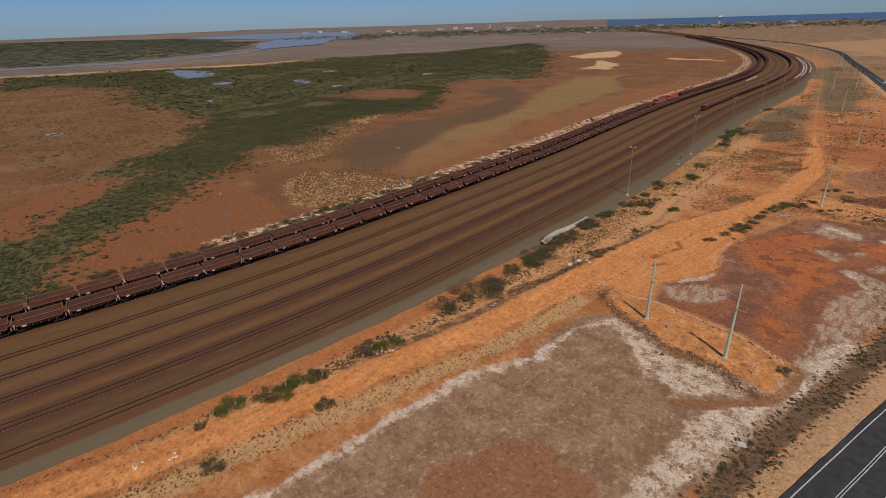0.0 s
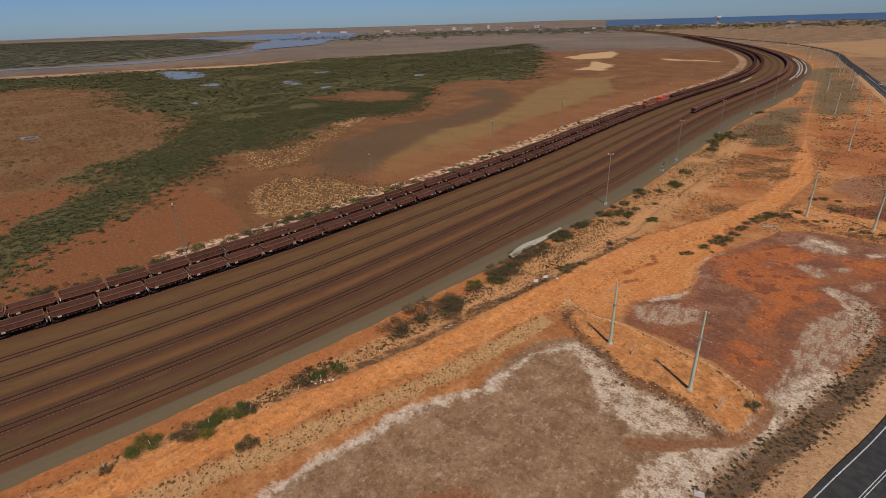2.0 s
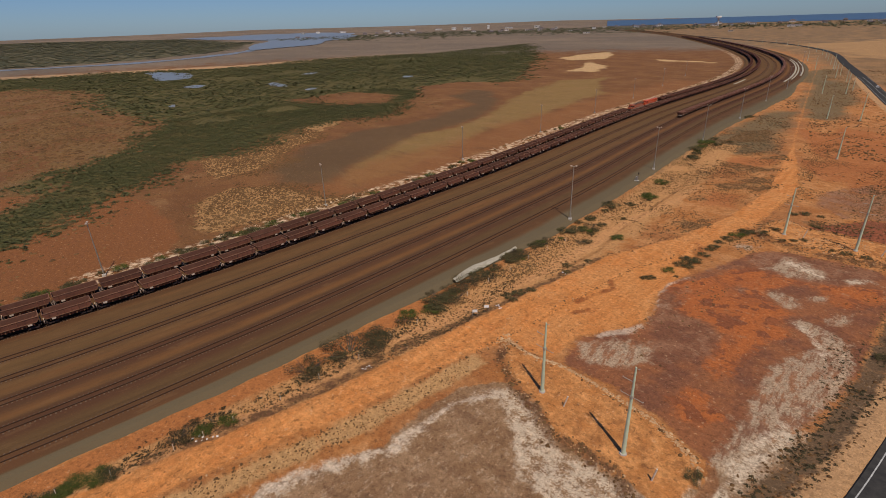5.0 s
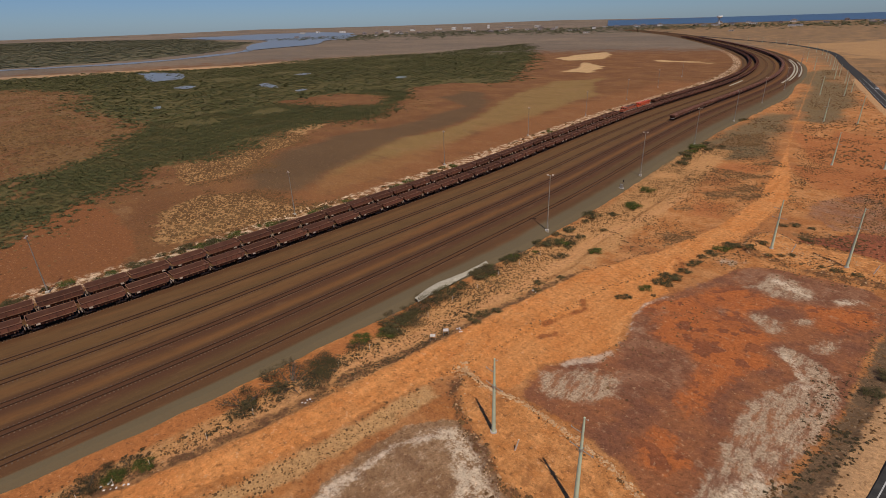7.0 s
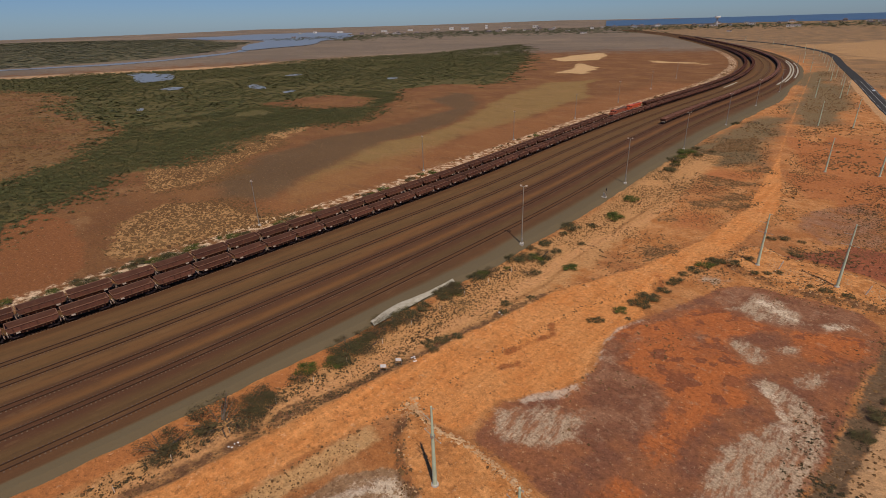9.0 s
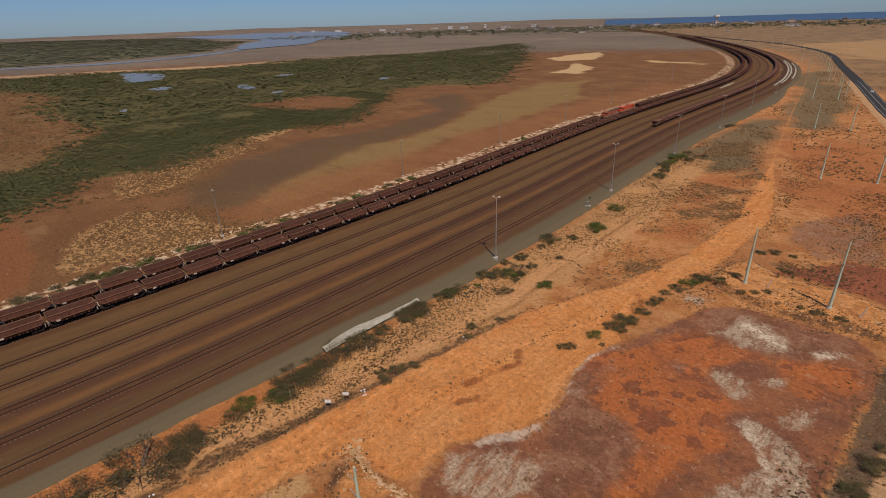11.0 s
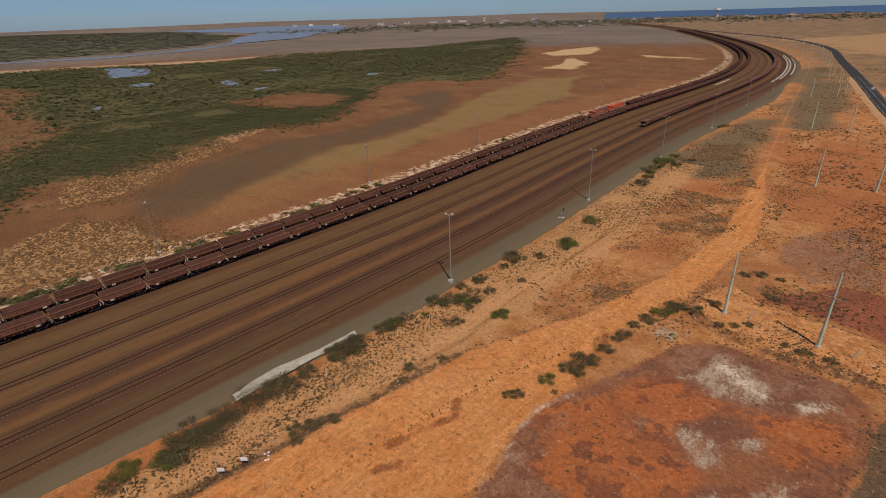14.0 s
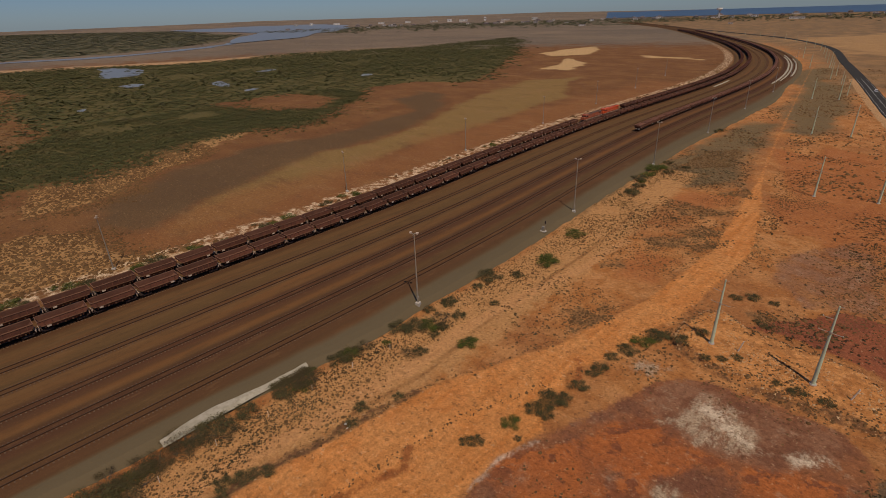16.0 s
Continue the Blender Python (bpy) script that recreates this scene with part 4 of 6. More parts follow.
road_strip("road", ROAD, [(-4.8, -0.5), (-4.4, 0), (0, 0.06), (4.4, 0), (4.8, -0.5)], 0.24, "asphalt", "dark grey asphalt two-lane highway")
road_strip("road_edge_line", ROAD, [(-3.62, 0.02), (-3.45, 0.022)], 0.24, "line", "white painted edge line on the highway", y_end=700)
road_strip("road_edge_line", ROAD, [(3.45, 0.022), (3.62, 0.02)], 0.24, "line", "white painted edge line on the highway", y_end=700)
for across in (-0.17, 0.17):
    road_strip("road_centre_line", ROAD, [(across - 0.06, 0.066), (across + 0.06, 0.066)], 0.24, "line", "solid white centre line on the highway", y_end=700)


def flat_water(name, outline, z, material, label):
    pts, _ = spline(outline + [outline[0]], 6.0)
    rnd = np.random.RandomState(len(outline) + int(abs(outline[0][0])))
    size = np.ptp(pts, axis=0).max()
    turn = np.arange(len(pts)) * 2 * np.pi / len(pts)
    mid = pts.mean(0)
    pts = mid + (pts - mid) * (1 + 0.06 * np.sin(turn * 5 + 1) + 0.04 * np.sin(turn * 11))[:, None]
    bm = bmesh.new()
    vs = [bm.verts.new((x, y, float(lay(np.array([x]), np.array([y]))[0]) * 0 + z(x, y))) for x, y in pts]
    f = bm.faces.new(vs)
    bmesh.ops.triangulate(bm, faces=[f])
    for face in bm.faces:
        if face.normal.z < 0:
            face.normal_flip()
    return tagged(part(name, bm, material), label, "water", kind="structure")


for outline in PONDS:
    flat_water("water", outline, lambda x, y: 0.25 + float(bowl(x, y)), "water", "shallow grey-blue pool among the mangroves")
flat_water("water", BASIN, lambda x, y: 1.5 + float(bowl(x, y)), "water", "wide blue tidal inlet in the distance")
pts, _ = spline(CREEK, 10.0)
wob = np.stack([np.sin(np.arange(len(pts)) * 0.5), np.cos(np.arange(len(pts)) * 0.37)], 1) * 4
verts = []
for i, p in enumerate(pts):
    half = 26 + 6 * math.sin(i * 0.21)
    for dx in (-half, half):
        q = p + wob[i] + (dx, 0)
        verts.append((q[0], q[1], 0.5 + float(bowl(*q))))
tagged(mesh_object("water", verts, [(2 * i, 2 * i + 1, 2 * i + 3, 2 * i + 2) for i in range(len(pts) - 1)], "water"), "narrow pale tidal creek crossing the far mangroves", "water", kind="structure")

verts, faces = [], []
az = np.radians(np.linspace(-25.5, 60, 60))
for r in (3550, 3900, 4300, 4700, 4980):
    for a in az:
        q = (r * math.sin(a), 60 + r * math.cos(a))
        verts.append((q[0], q[1], 1.2 + float(bowl(*q))))
n = len(az)
faces = [(a * n + b, (a + 1) * n + b, (a + 1) * n + b + 1, a * n + b + 1) for a in range(4) for b in range(n - 1)]
tagged(mesh_object("sea", verts, faces, "sea"), "deep blue sea along the horizon", "sea", kind="structure")


# ---- railway tracks ----
def sweep(offset, z0, z1, half_bottom, half_top, y0, y1, stride):
    idx = np.arange(np.searchsorted(ARC, arc_at(y0)), np.searchsorted(ARC, arc_at(y1)), stride)
    verts = []
    for j in idx:
        c = LINE[j] + SIDE[j] * offset
        b = float(bowl(*c))
        for w, z in ((-half_bottom, z0), (-half_top, z1), (half_top, z1), (half_bottom, z0)):
            p = c + SIDE[j] * w
            verts.append((p[0], p[1], z + b))
    faces = [(4 * a + b, 4 * a + b + 1, 4 * a + b + 5, 4 * a + b + 4) for a in range(len(idx) - 1) for b in range(3)]
    return verts, faces


SLEEPER = bpy.data.meshes.new("sleeper")
SLEEPER.from_pydata([(dx, dy, z if dy in (-0.12, 0.12) else 0.0) for dx, z in ((-1.34, 0.17), (-0.98, 0.20), (-0.9, 0.13), (0.9, 0.13), (0.98, 0.20), (1.34, 0.17)) for dy in (-0.14, -0.12, 0.12, 0.14)], [],
                    [(4 * i + j, 4 * i + j + 4, 4 * i + j + 5, 4 * i + j + 1) for i in range(5) for j in range(3)] + [(0, 1, 2, 3), (23, 22, 21, 20)])
SLEEPER.materials.append(MAT["sleeper"])


def railway_track(offset, name_label, with_sleepers):
    track = thing("railway_track", name_label, "railway track", "parallel tracks of the yard")
    for side in (-0.76, 0.76):
        rail = mesh_object("rail", *sweep(offset + side, BED + 0.10, RAIL - 0.02, 0.10, 0.055, -115, 2500, 3), "steel", track)
        mesh_object("rail_head", *sweep(offset + side, RAIL - 0.06, RAIL, 0.055, 0.05, -115, 900, 3), "railhead", rail, "polished top of the rail")
    if with_sleepers:
        verts, faces = [], []
        s, s_end = arc_at(-60), arc_at(360)
        rnd = random.Random(int(offset * 10))
        lone = arc_at(20) if offset > 30 else s_end
        while s < s_end:
            x, y, a = on_track(s, offset)
            if lone < s < lone + 204:
                tie = new("sleeper", SLEEPER)
                tie.parent = track
                tie.matrix_basis = Matrix.Translation((x, y, BED)) @ Matrix.Rotation(a, 4, "Z")
                s += 0.68
                continue
            ca, sa = math.cos(a), math.sin(a)
            w = 1.34 + rnd.uniform(-0.05, 0.05)
            base = len(verts)
            tops = (BED + 0.17, BED + 0.195, BED + 0.12, BED + 0.12, BED + 0.195, BED + 0.17)
            for dx, z in zip((-w, -0.98, -0.9, 0.9, 0.98, w), tops):
                for dy in (-0.13, 0.13):
                    verts.append((x + dx * ca - dy * sa, y + dx * sa + dy * ca, z))
            faces += [(base + 2 * i, base + 2 * i + 2, base + 2 * i + 3, base + 2 * i + 1) for i in range(5)]
            s += 0.68
        ties = mesh_object("sleeper_rest", verts, faces, "sleeper", track, "dusty concrete sleepers")
        tagged(ties, kind="stuff")
    return track


for off in TRACKS:
    railway_track(off, "pair of steel rails on concrete sleepers in brown ballast", True)


# ---- ore wagons ----
def ore_wagon(loaded, simple):
    """Open ore wagon, 9.4 m over its body, standing on the rail head at z = 0."""
    if loaded:
        car = thing("ore_wagon", "rusty brown ore wagon heaped with red iron ore", "ore wagon", "loaded ore train")
    else:
        car = thing("ore_wagon", "empty dusty maroon steel ore wagon with open top", "ore wagon", "ore trains standing in the yard")
    bm = bmesh.new()
    w, l, top, t = 1.62, 4.72, 3.15, 0.10
    rings = []
    for x, y, z in ((0.95, 3.0, 0.98), (1.5, l - 0.75, 1.75), (w, l - 0.5, 1.95), (w, l, 2.55), (w, l, top), (w - t, l - t, top), (w - t, l - t, 2.55), (w - t, l - 0.7, 2.0), (0.9, 2.9, 1.1)):
        rings.append([bm.verts.new((sx * x, sy * y, z)) for sx, sy in ((-1, -1), (1, -1), (1, 1), (-1, 1))])
    for a, b in zip(rings[:-1], rings[1:]):
        for i in range(4):
            bm.faces.new((a[i], a[(i + 1) % 4], b[(i + 1) % 4], b[i]))
    bm.faces.new(rings[0][::-1])
    bm.faces.new(rings[-1])
    body = part("body", bm, "wagon", car)
    if not loaded:
        body.data.materials.append(MAT["wagon_in"])
        for f in body.data.polygons:
            if f.index >= 20:
                f.material_index = 1
    if not simple:
        for sx in (-1, 1):
            for y in (-3.6, -2.16, -0.72, 0.72, 2.16, 3.6):
                bm = bmesh.new()
                extrude_profile(bm, [(sx * 1.05, 1.15), (sx * 1.5, 1.2), (sx * (w + 0.10), 1.95), (sx * (w + 0.10), 3.08), (sx * (w - 0.02), 3.1), (sx * 1.45, 1.7)], y - 0.09, y + 0.09)
                part("rib", bm, "wagon", body)
        for sx in (-1, 1):
            bm = bmesh.new()
            box(bm, sx * (w + 0.05) - 0.07, sx * (w + 0.05) + 0.07, -l + 0.45, l - 0.45, 1.88, 2.02)
            part("side_sill", bm, "rim", body, "lighter worn side sill")
    bm = bmesh.new()
    for sx in (-1, 1):
        box(bm, sx * w - 0.09, sx * w + 0.09, -l - 0.02, l + 0.02, top - 0.02, top + 0.1)
    for sy in (-1, 1):
        box(bm, -w, w, sy * l - 0.07, sy * l + 0.07, top - 0.02, top + 0.1)
    part("rim", bm, "rim", car, "lighter worn top rim")
    if loaded:
        bm = bmesh.new()
        rnd = random.Random(5)
        grid = [[bm.verts.new((x * 1.45, y * 4.5, 2.9 + 0.75 * (1 - abs(x) ** 1.5) * (1 - abs(y) ** 3) + rnd.uniform(-0.08, 0.08))) for x in np.linspace(-1, 1, 7)] for y in np.linspace(-1, 1, 13)]
        for a, b in zip(grid[:-1], grid[1:]):
            for i in range(6):
                bm.faces.new((a[i], a[i + 1], b[i + 1], b[i]))
        part("ore_load", bm, "ore", car, "heap of red iron ore", True)
    bm = bmesh.new()
    box(bm, -0.35, 0.35, -4.95, 4.95, 0.72, 0.98)
    for sy in (-1, 1):
        box(bm, -1.45, 1.45, sy * 4.35 - 0.15, sy * 4.35 + 0.15, 0.8, 1.05)
        box(bm, -1.45, 1.45, sy * 4.75 - 0.1, sy * 4.75 + 0.1, 0.85, 1.0)
    part("underframe", bm, "dark", car)
    for sy in (-1, 1):
        bm = bmesh.new()
        for sx in (-1, 1):
            extrude_profile(bm, [(sx * 0.95, 0.32), (sx * 1.08, 0.32), (sx * 1.08, 0.72), (sx * 0.95, 0.72)], sy * 3.3 - 1.1, sy * 3.3 + 1.1)
        box(bm, -1.0, 1.0, sy * 3.3 - 0.2, sy * 3.3 + 0.2, 0.4, 0.78)
        bogie = part("bogie", bm, "dark", car)
        for dy in (-0.85, 0.85):
            bm = bmesh.new()
            for sx in (-1, 1):
                rod(bm, (sx * 0.70, sy * 3.3 + dy, 0.46), (sx * 0.83, sy * 3.3 + dy, 0.46), 0.46, sides=12 if not simple else 8)
            rod(bm, (-0.7, sy * 3.3 + dy, 0.46), (0.7, sy * 3.3 + dy, 0.46), 0.09, sides=6)
            part("wheelset", bm, "steel", bogie)
        if not simple:
            bm = bmesh.new()
            box(bm, -0.14, 0.14, sy * 5.12 - 0.2, sy * 5.12 + 0.2, 0.72, 0.98, 0.03)
            part("coupler", bm, "dark", car)
            bm = bmesh.new()
            for x in (1.45, 1.0):
                rod(bm, (x, sy * 4.86, 0.9), (x, sy * 4.86, 2.2), 0.03, sides=5)
            for z in (1.15, 1.45, 1.75, 2.05):
                rod(bm, (1.0, sy * 4.86, z), (1.45, sy * 4.86, z), 0.025, sides=4)
            part("ladder", bm, "rim", car, "pale end ladder")
            bm = bmesh.new()
            box(bm, -0.85, 0.85, sy * 4.82 - 0.12, sy * 4.82 + 0.12, 1.32, 1.4)
            box(bm, 0.9, 1.3, sy * 4.8 - 0.1, sy * 4.8 + 0.14, 1.1, 1.75)
            part("end_platform", bm, "placard", car, "pale grey end platform and brake gear")
    if not simple:
        for sx in (-1, 1):
            bm = bmesh.new()
            box(bm, sx * (w + 0.1) - 0.02, sx * (w + 0.1) + 0.02, -3.3, -2.5, 1.45, 1.85)
            part("placard", bm, "placard", car, "pale number placard")
            for y in (-1.4, 0.1, 1.5, 3.0):
                bm = bmesh.new()
                box(bm, sx * 1.5 - 0.05, sx * 1.5 + 0.05, y - 0.12, y + 0.12, 1.15, 1.62)
                part("door_bracket", bm, "rim", car, "small worn bracket")
    return car


def rail_pose(s, offset, flip=0.0):
    x, y, a = on_track(s, offset)
    return Matrix.Translation((x, y, RAIL + float(bowl(x, y)))) @ Matrix.Rotation(a + flip, 4, "Z")


PITCH_WAGON = 10.15
LOCO_Y = 405.0


def train(offset, y0, y1, loaded, gap=None, phase=0.0, full_to=420, things_to=700):
    full, bare = ore_wagon(loaded, False), ore_wagon(loaded, True)
    s, s_end, used = arc_at(y0) + phase, arc_at(y1), set()
    rnd = random.Random(int(offset * 7) + 3)
    rest_v, rest_f = [], []
    while s < s_end:
        y = on_track(s, offset)[1]
        if gap is None or not gap[0] - 3 < s < gap[1] + 4:
            flip = math.pi if rnd.random() < 0.25 else 0.0
            m = rail_pose(s, offset, flip)
            kind = full if y < full_to else bare
            if y > things_to:
                for part_ob in bare.children:
                    if part_ob.name.split(".")[0] in ("body", "rim", "ore_load", "underframe"):
                        base = len(rest_v)
                        rest_v += [tuple(m @ v.co) for v in part_ob.data.vertices]
                        rest_f += [tuple(base + i for i in f.vertices) for f in part_ob.data.polygons]
            elif kind in used:
                copy_thing(kind, m)
            else:
                kind.matrix_basis = m
                used.add(kind)
        s += PITCH_WAGON
    if rest_f:
        tagged(mesh_object("far_ore_wagons", rest_v, rest_f, "wagon"), "long row of rusty ore wagons rounding the far curve", "ore wagons", kind="stuff")
    for kind in (full, bare):
        if kind not in used:
            for o in (*kind.children_recursive, kind):
                bpy.data.objects.remove(o)


LOCO_S = arc_at(LOCO_Y)
train(0.0, -110, 1750, False, None, 3.2)
train(-8.5, -110, 1750, False, (LOCO_S - 14, LOCO_S + 40), 6.0)
train(27.4, 392, 1700, True, None, 0.0, 470, 1000)


# ---- locomotives ----
def locomotive(tone):
    if tone == "bright":
        loco = thing("locomotive", "bright orange-red diesel locomotive dusted with ore", "locomotive", "pair of locomotives")
        paint, roof = "loco", "loco"
    else:
        loco = thing("locomotive", "orange-red diesel locomotive with dusty dark roof and pale stripe", "locomotive", "pair of locomotives")
        paint, roof = "loco_dusty", "loco_roof"
    bm = bmesh.new()
    box(bm, -1.55, 1.55, -11.6, 11.6, 1.15, 1.55, 0.05)
    part("underframe", bm, "dark", loco)
    bm = bmesh.new()
    extrude_profile(bm, [(-1.05, 1.55), (1.05, 1.55), (1.05, 3.7), (0.75, 4.15), (-0.75, 4.15), (-1.05, 3.7)], -10.6, 6.3)
    hood = part("long_hood", bm, paint, loco)
    bm = bmesh.new()
    extrude_profile(bm, [(-1.08, 3.7), (1.08, 3.7), (0.8, 4.2), (-0.8, 4.2)], -10.4, 6.1)
    part("hood_roof", bm, roof, hood)
    for y in (-8.6, -6.2, 0.4):
        bm = bmesh.new()
        rod(bm, (0, y, 4.18), (0, y, 4.36), 0.62, sides=16)
        part("roof_fan", bm, "dark", hood)
    bm = bmesh.new()
    box(bm, -0.35, 0.35, -3.2, -2.2, 4.15, 4.5, 0.04)
    part("exhaust", bm, "dark", hood)
    bm = bmesh.new()
    box(bm, -1.5, 1.5, -10.7, -7.6, 3.3, 4.1, 0.12)
    part("radiator", bm, roof, hood)
    bm = bmesh.new()
    extrude_profile(bm, [(-1.5, 1.55), (1.5, 1.55), (1.5, 3.7), (1.1, 4.35), (-1.1, 4.35), (-1.5, 3.7)], 6.3, 9.4)
    cab = part("cab", bm, paint, loco)
    for sx in (-1, 1):
        bm = bmesh.new()
        box(bm, sx * 1.5 - 0.02, sx * 1.5 + 0.02, 6.8, 8.9, 2.9, 3.6)
        part("side_window", bm, "glass", cab)
        bm = bmesh.new()
        box(bm, sx * 0.72 - 0.5, sx * 0.72 + 0.5, 9.38, 9.43, 3.0, 3.7)
        part("windscreen", bm, "glass", cab)
    bm = bmesh.new()
    extrude_profile(bm, [(-1.25, 1.55), (1.25, 1.55), (1.2, 2.8), (0.9, 3.0), (-0.9, 3.0), (-1.2, 2.8)], 9.4, 11.2)
    part("nose", bm, paint, loco)
    for sx in (-1, 1):
        bm = bmesh.new()
        box(bm, sx * 1.57 - 0.015, sx * 1.57 + 0.015, -11.4, 11.4, 1.3, 1.5)
        part("sill_stripe", bm, "stripe", loco, "cream stripe along the sill")
        bm = bmesh.new()
        for y in np.linspace(-10.8, 5.6, 9):
            rod(bm, (sx * 1.5, y, 1.55), (sx * 1.5, y, 2.6), 0.025, sides=4)
        rod(bm, (sx * 1.5, -10.8, 2.6), (sx * 1.5, 5.6, 2.6), 0.03, sides=4)
        part("handrail", bm, "stripe", loco, "pale handrail")
    bm = bmesh.new()
    box(bm, -1.3, 1.3, -2.6, 2.6, 0.35, 1.15, 0.2)
    part("fuel_tank", bm, "dark", loco)
    for sy in (-1, 1):
        bm = bmesh.new()
        for sx in (-1, 1):
            box(bm, sx * 1.15 - 0.1, sx * 1.15 + 0.1, sy * 6.9 - 2.6, sy * 6.9 + 2.6, 0.35, 0.95, 0.05)
        box(bm, -1.1, 1.1, sy * 6.9 - 0.5, sy * 6.9 + 0.5, 0.5, 1.15)
        bogie = part("bogie", bm, "dark", loco)
        for dy in (-1.9, 0, 1.9):
            bm = bmesh.new()
            for sx in (-1, 1):
                rod(bm, (sx * 0.7, sy * 6.9 + dy, 0.52), (sx * 0.84, sy * 6.9 + dy, 0.52), 0.52, sides=14)
            part("wheelset", bm, "steel", bogie)
    return loco


locomotive("dusty").matrix_basis = rail_pose(LOCO_S, -8.5, math.pi)
locomotive("bright").matrix_basis = rail_pose(LOCO_S + 24.5, -8.5, math.pi)


# ---- yard lamps and power poles ----
def lamp_mast():
    mast = thing("lamp_mast", "tall slim galvanised floodlight mast on a concrete block", "lamp mast", "floodlight masts along the yard")
    bm = bmesh.new()
    rod(bm, (0, 0, 0.3), (0, 0, 18.0), 0.21, 0.10, 10)
    part("pole", bm, "galv", mast, smooth=False)
    bm = bmesh.new()
    box(bm, -0.55, 0.55, -0.55, 0.55, -0.6, 0.45, 0.06)
    part("footing", bm, "concrete", mast, "pale concrete footing")
    bm = bmesh.new()
    box(bm, -0.16, 0.34, -0.2, 0.2, 0.9, 2.0, 0.03)
    part("switch_box", bm, "galv", mast)
    bm = bmesh.new()
    rod(bm, (-0.95, 0, 17.9), (0.95, 0, 17.9), 0.06, sides=6)
    rod(bm, (0, -0.7, 17.8), (0, 0.7, 17.8), 0.06, sides=6)
    part("crossarm", bm, "galv", mast)
    for x, y in ((-0.8, 0.0), (0.8, 0.0)):
        bm = bmesh.new()
        extrude_profile(bm, [(x - 0.22, 17.95), (x + 0.22, 17.95), (x + 0.3, 18.25), (x - 0.3, 18.25)], y - 0.25, y + 0.3)
        part("floodlight", bm, "placard", mast, "pale floodlight head")
    return mast


MASTS = [(-71.2, 182.5), (-73, 259), (-74.5, 331), (-75.8, 408), (-79, 493), (-81.5, 582), (-90, 690), (-106, 800), (-152, 67), (-151.5, 142), (-154.5, 226.5), (-159, 305), (-164, 385), (-171, 468), (-181, 560), (-193, 660)]
first = lamp_mast()
for i, (x, y) in enumerate(MASTS):
    z = BED - 0.3 if x > -120 else height(x, y) + 0.2
    m = Matrix.Translation((x, y, z)) @ Matrix.Rotation(math.atan2(0.35, 1) + (0 if x > -120 else 2.4), 4, "Z") @ Matrix.Scale(1.0 if x > -120 else 0.87, 4)
    if i == 0:
        first.matrix_basis = m
    else:
        copy_thing(first, m)


def power_pole(tall):
    pole = thing("power_pole", "tapered pale green power pole with steel crossarms", "power pole", "paired power poles")
    bm = bmesh.new()
    rod(bm, (0, 0, -0.3), (0, 0, tall), 0.36, 0.13, 14)
    part("shaft", bm, "pole", pole)
    bm = bmesh.new()
    rod(bm, (0, 0, -0.3), (0, 0, 0.22), 0.62, 0.55, 14)
    part("base_collar", bm, "concrete", pole, "pale concrete collar")
    for z, a, b in ((tall - 0.15, -0.05, 0.55), (tall - 2.6, -1.75, 0.1), (tall - 5.2, -1.75, 1.75)):
        bm = bmesh.new()
        rod(bm, (a, 0, z), (b, 0, z), 0.06, sides=6)
        arm = part("crossarm", bm, "galv", pole)
        for x in ([a, b] if a < -1 and b > 1 else [a if a < -1 else b]):
            bm = bmesh.new()
            rod(bm, (x, 0, z), (x, 0, z + 0.2), 0.06, 0.045, 8)
            part("insulator", bm, "concrete", arm, "pale insulator")
    bm = bmesh.new()
    box(bm, -0.2, 0.2, -0.33, 0.33, tall - 5.45, tall - 4.95, 0.04)
    part("clamp", bm, "galv", pole)
    return pole


POLES = [(-15.1, 97.8, 16.1), (-32.1, 102.2, 14.4), (-14.6, 209.1, 14.4), (2.75, 207.4, 16.1), (-15.2, 326, 14.4), (2.5, 330, 16.1), (-33.5, 437, 14.4), (-17.2, 440, 16.1), (-53.8, 567, 14.4), (-38.5, 572, 16.1), (-60.5, 698, 14.4), (-91, 790, 14.4), (-75, 800, 16.1), (-118, 915, 14.4)]
made = {}
for x, y, tall in POLES:
    m = Matrix.Translation((x, y, height(x, y))) @ Matrix.Rotation(radians(-8), 4, "Z")
    if tall in made:
        copy_thing(made[tall], m)
    else:
        made[tall] = power_pole(tall)
        made[tall].matrix_basis = m

road_pts, road_at = spline(ROAD, 2.0)
for k in range(15):
    i = int(np.argmin(np.abs(road_pts[:, 1] - (600 + 66 * k))))
    d = road_pts[i + 1] - road_pts[i]
    d /= np.linalg.norm(d)
    x, y = road_pts[i] - np.array((d[1], -d[0])) * 16
    copy_thing(made[14.4], Matrix.Translation((x, y, height(x, y))) @ Matrix.Rotation(math.atan2(-d[0], d[1]), 4, "Z") @ Matrix.Scale(0.8, 4))

for x, y, lean in ((-9.9, 95.6, 10), (-27.2, 101.2, 14), (-9.8, 209.4, 12), (8.3, 206.9, 14)):
    bm = bmesh.new()
    rod(bm, (0, 0, -0.2), (0, 0, 2.6), 0.14, 0.12, 8)
    ob = tagged(part("stay_post", bm, "wood"), "short pale leaning post beside a power pole", "post", "short posts by the poles")
    ob.matrix_basis = Matrix.Translation((x, y, height(x, y))) @ Matrix.Rotation(radians(lean), 4, "Y")


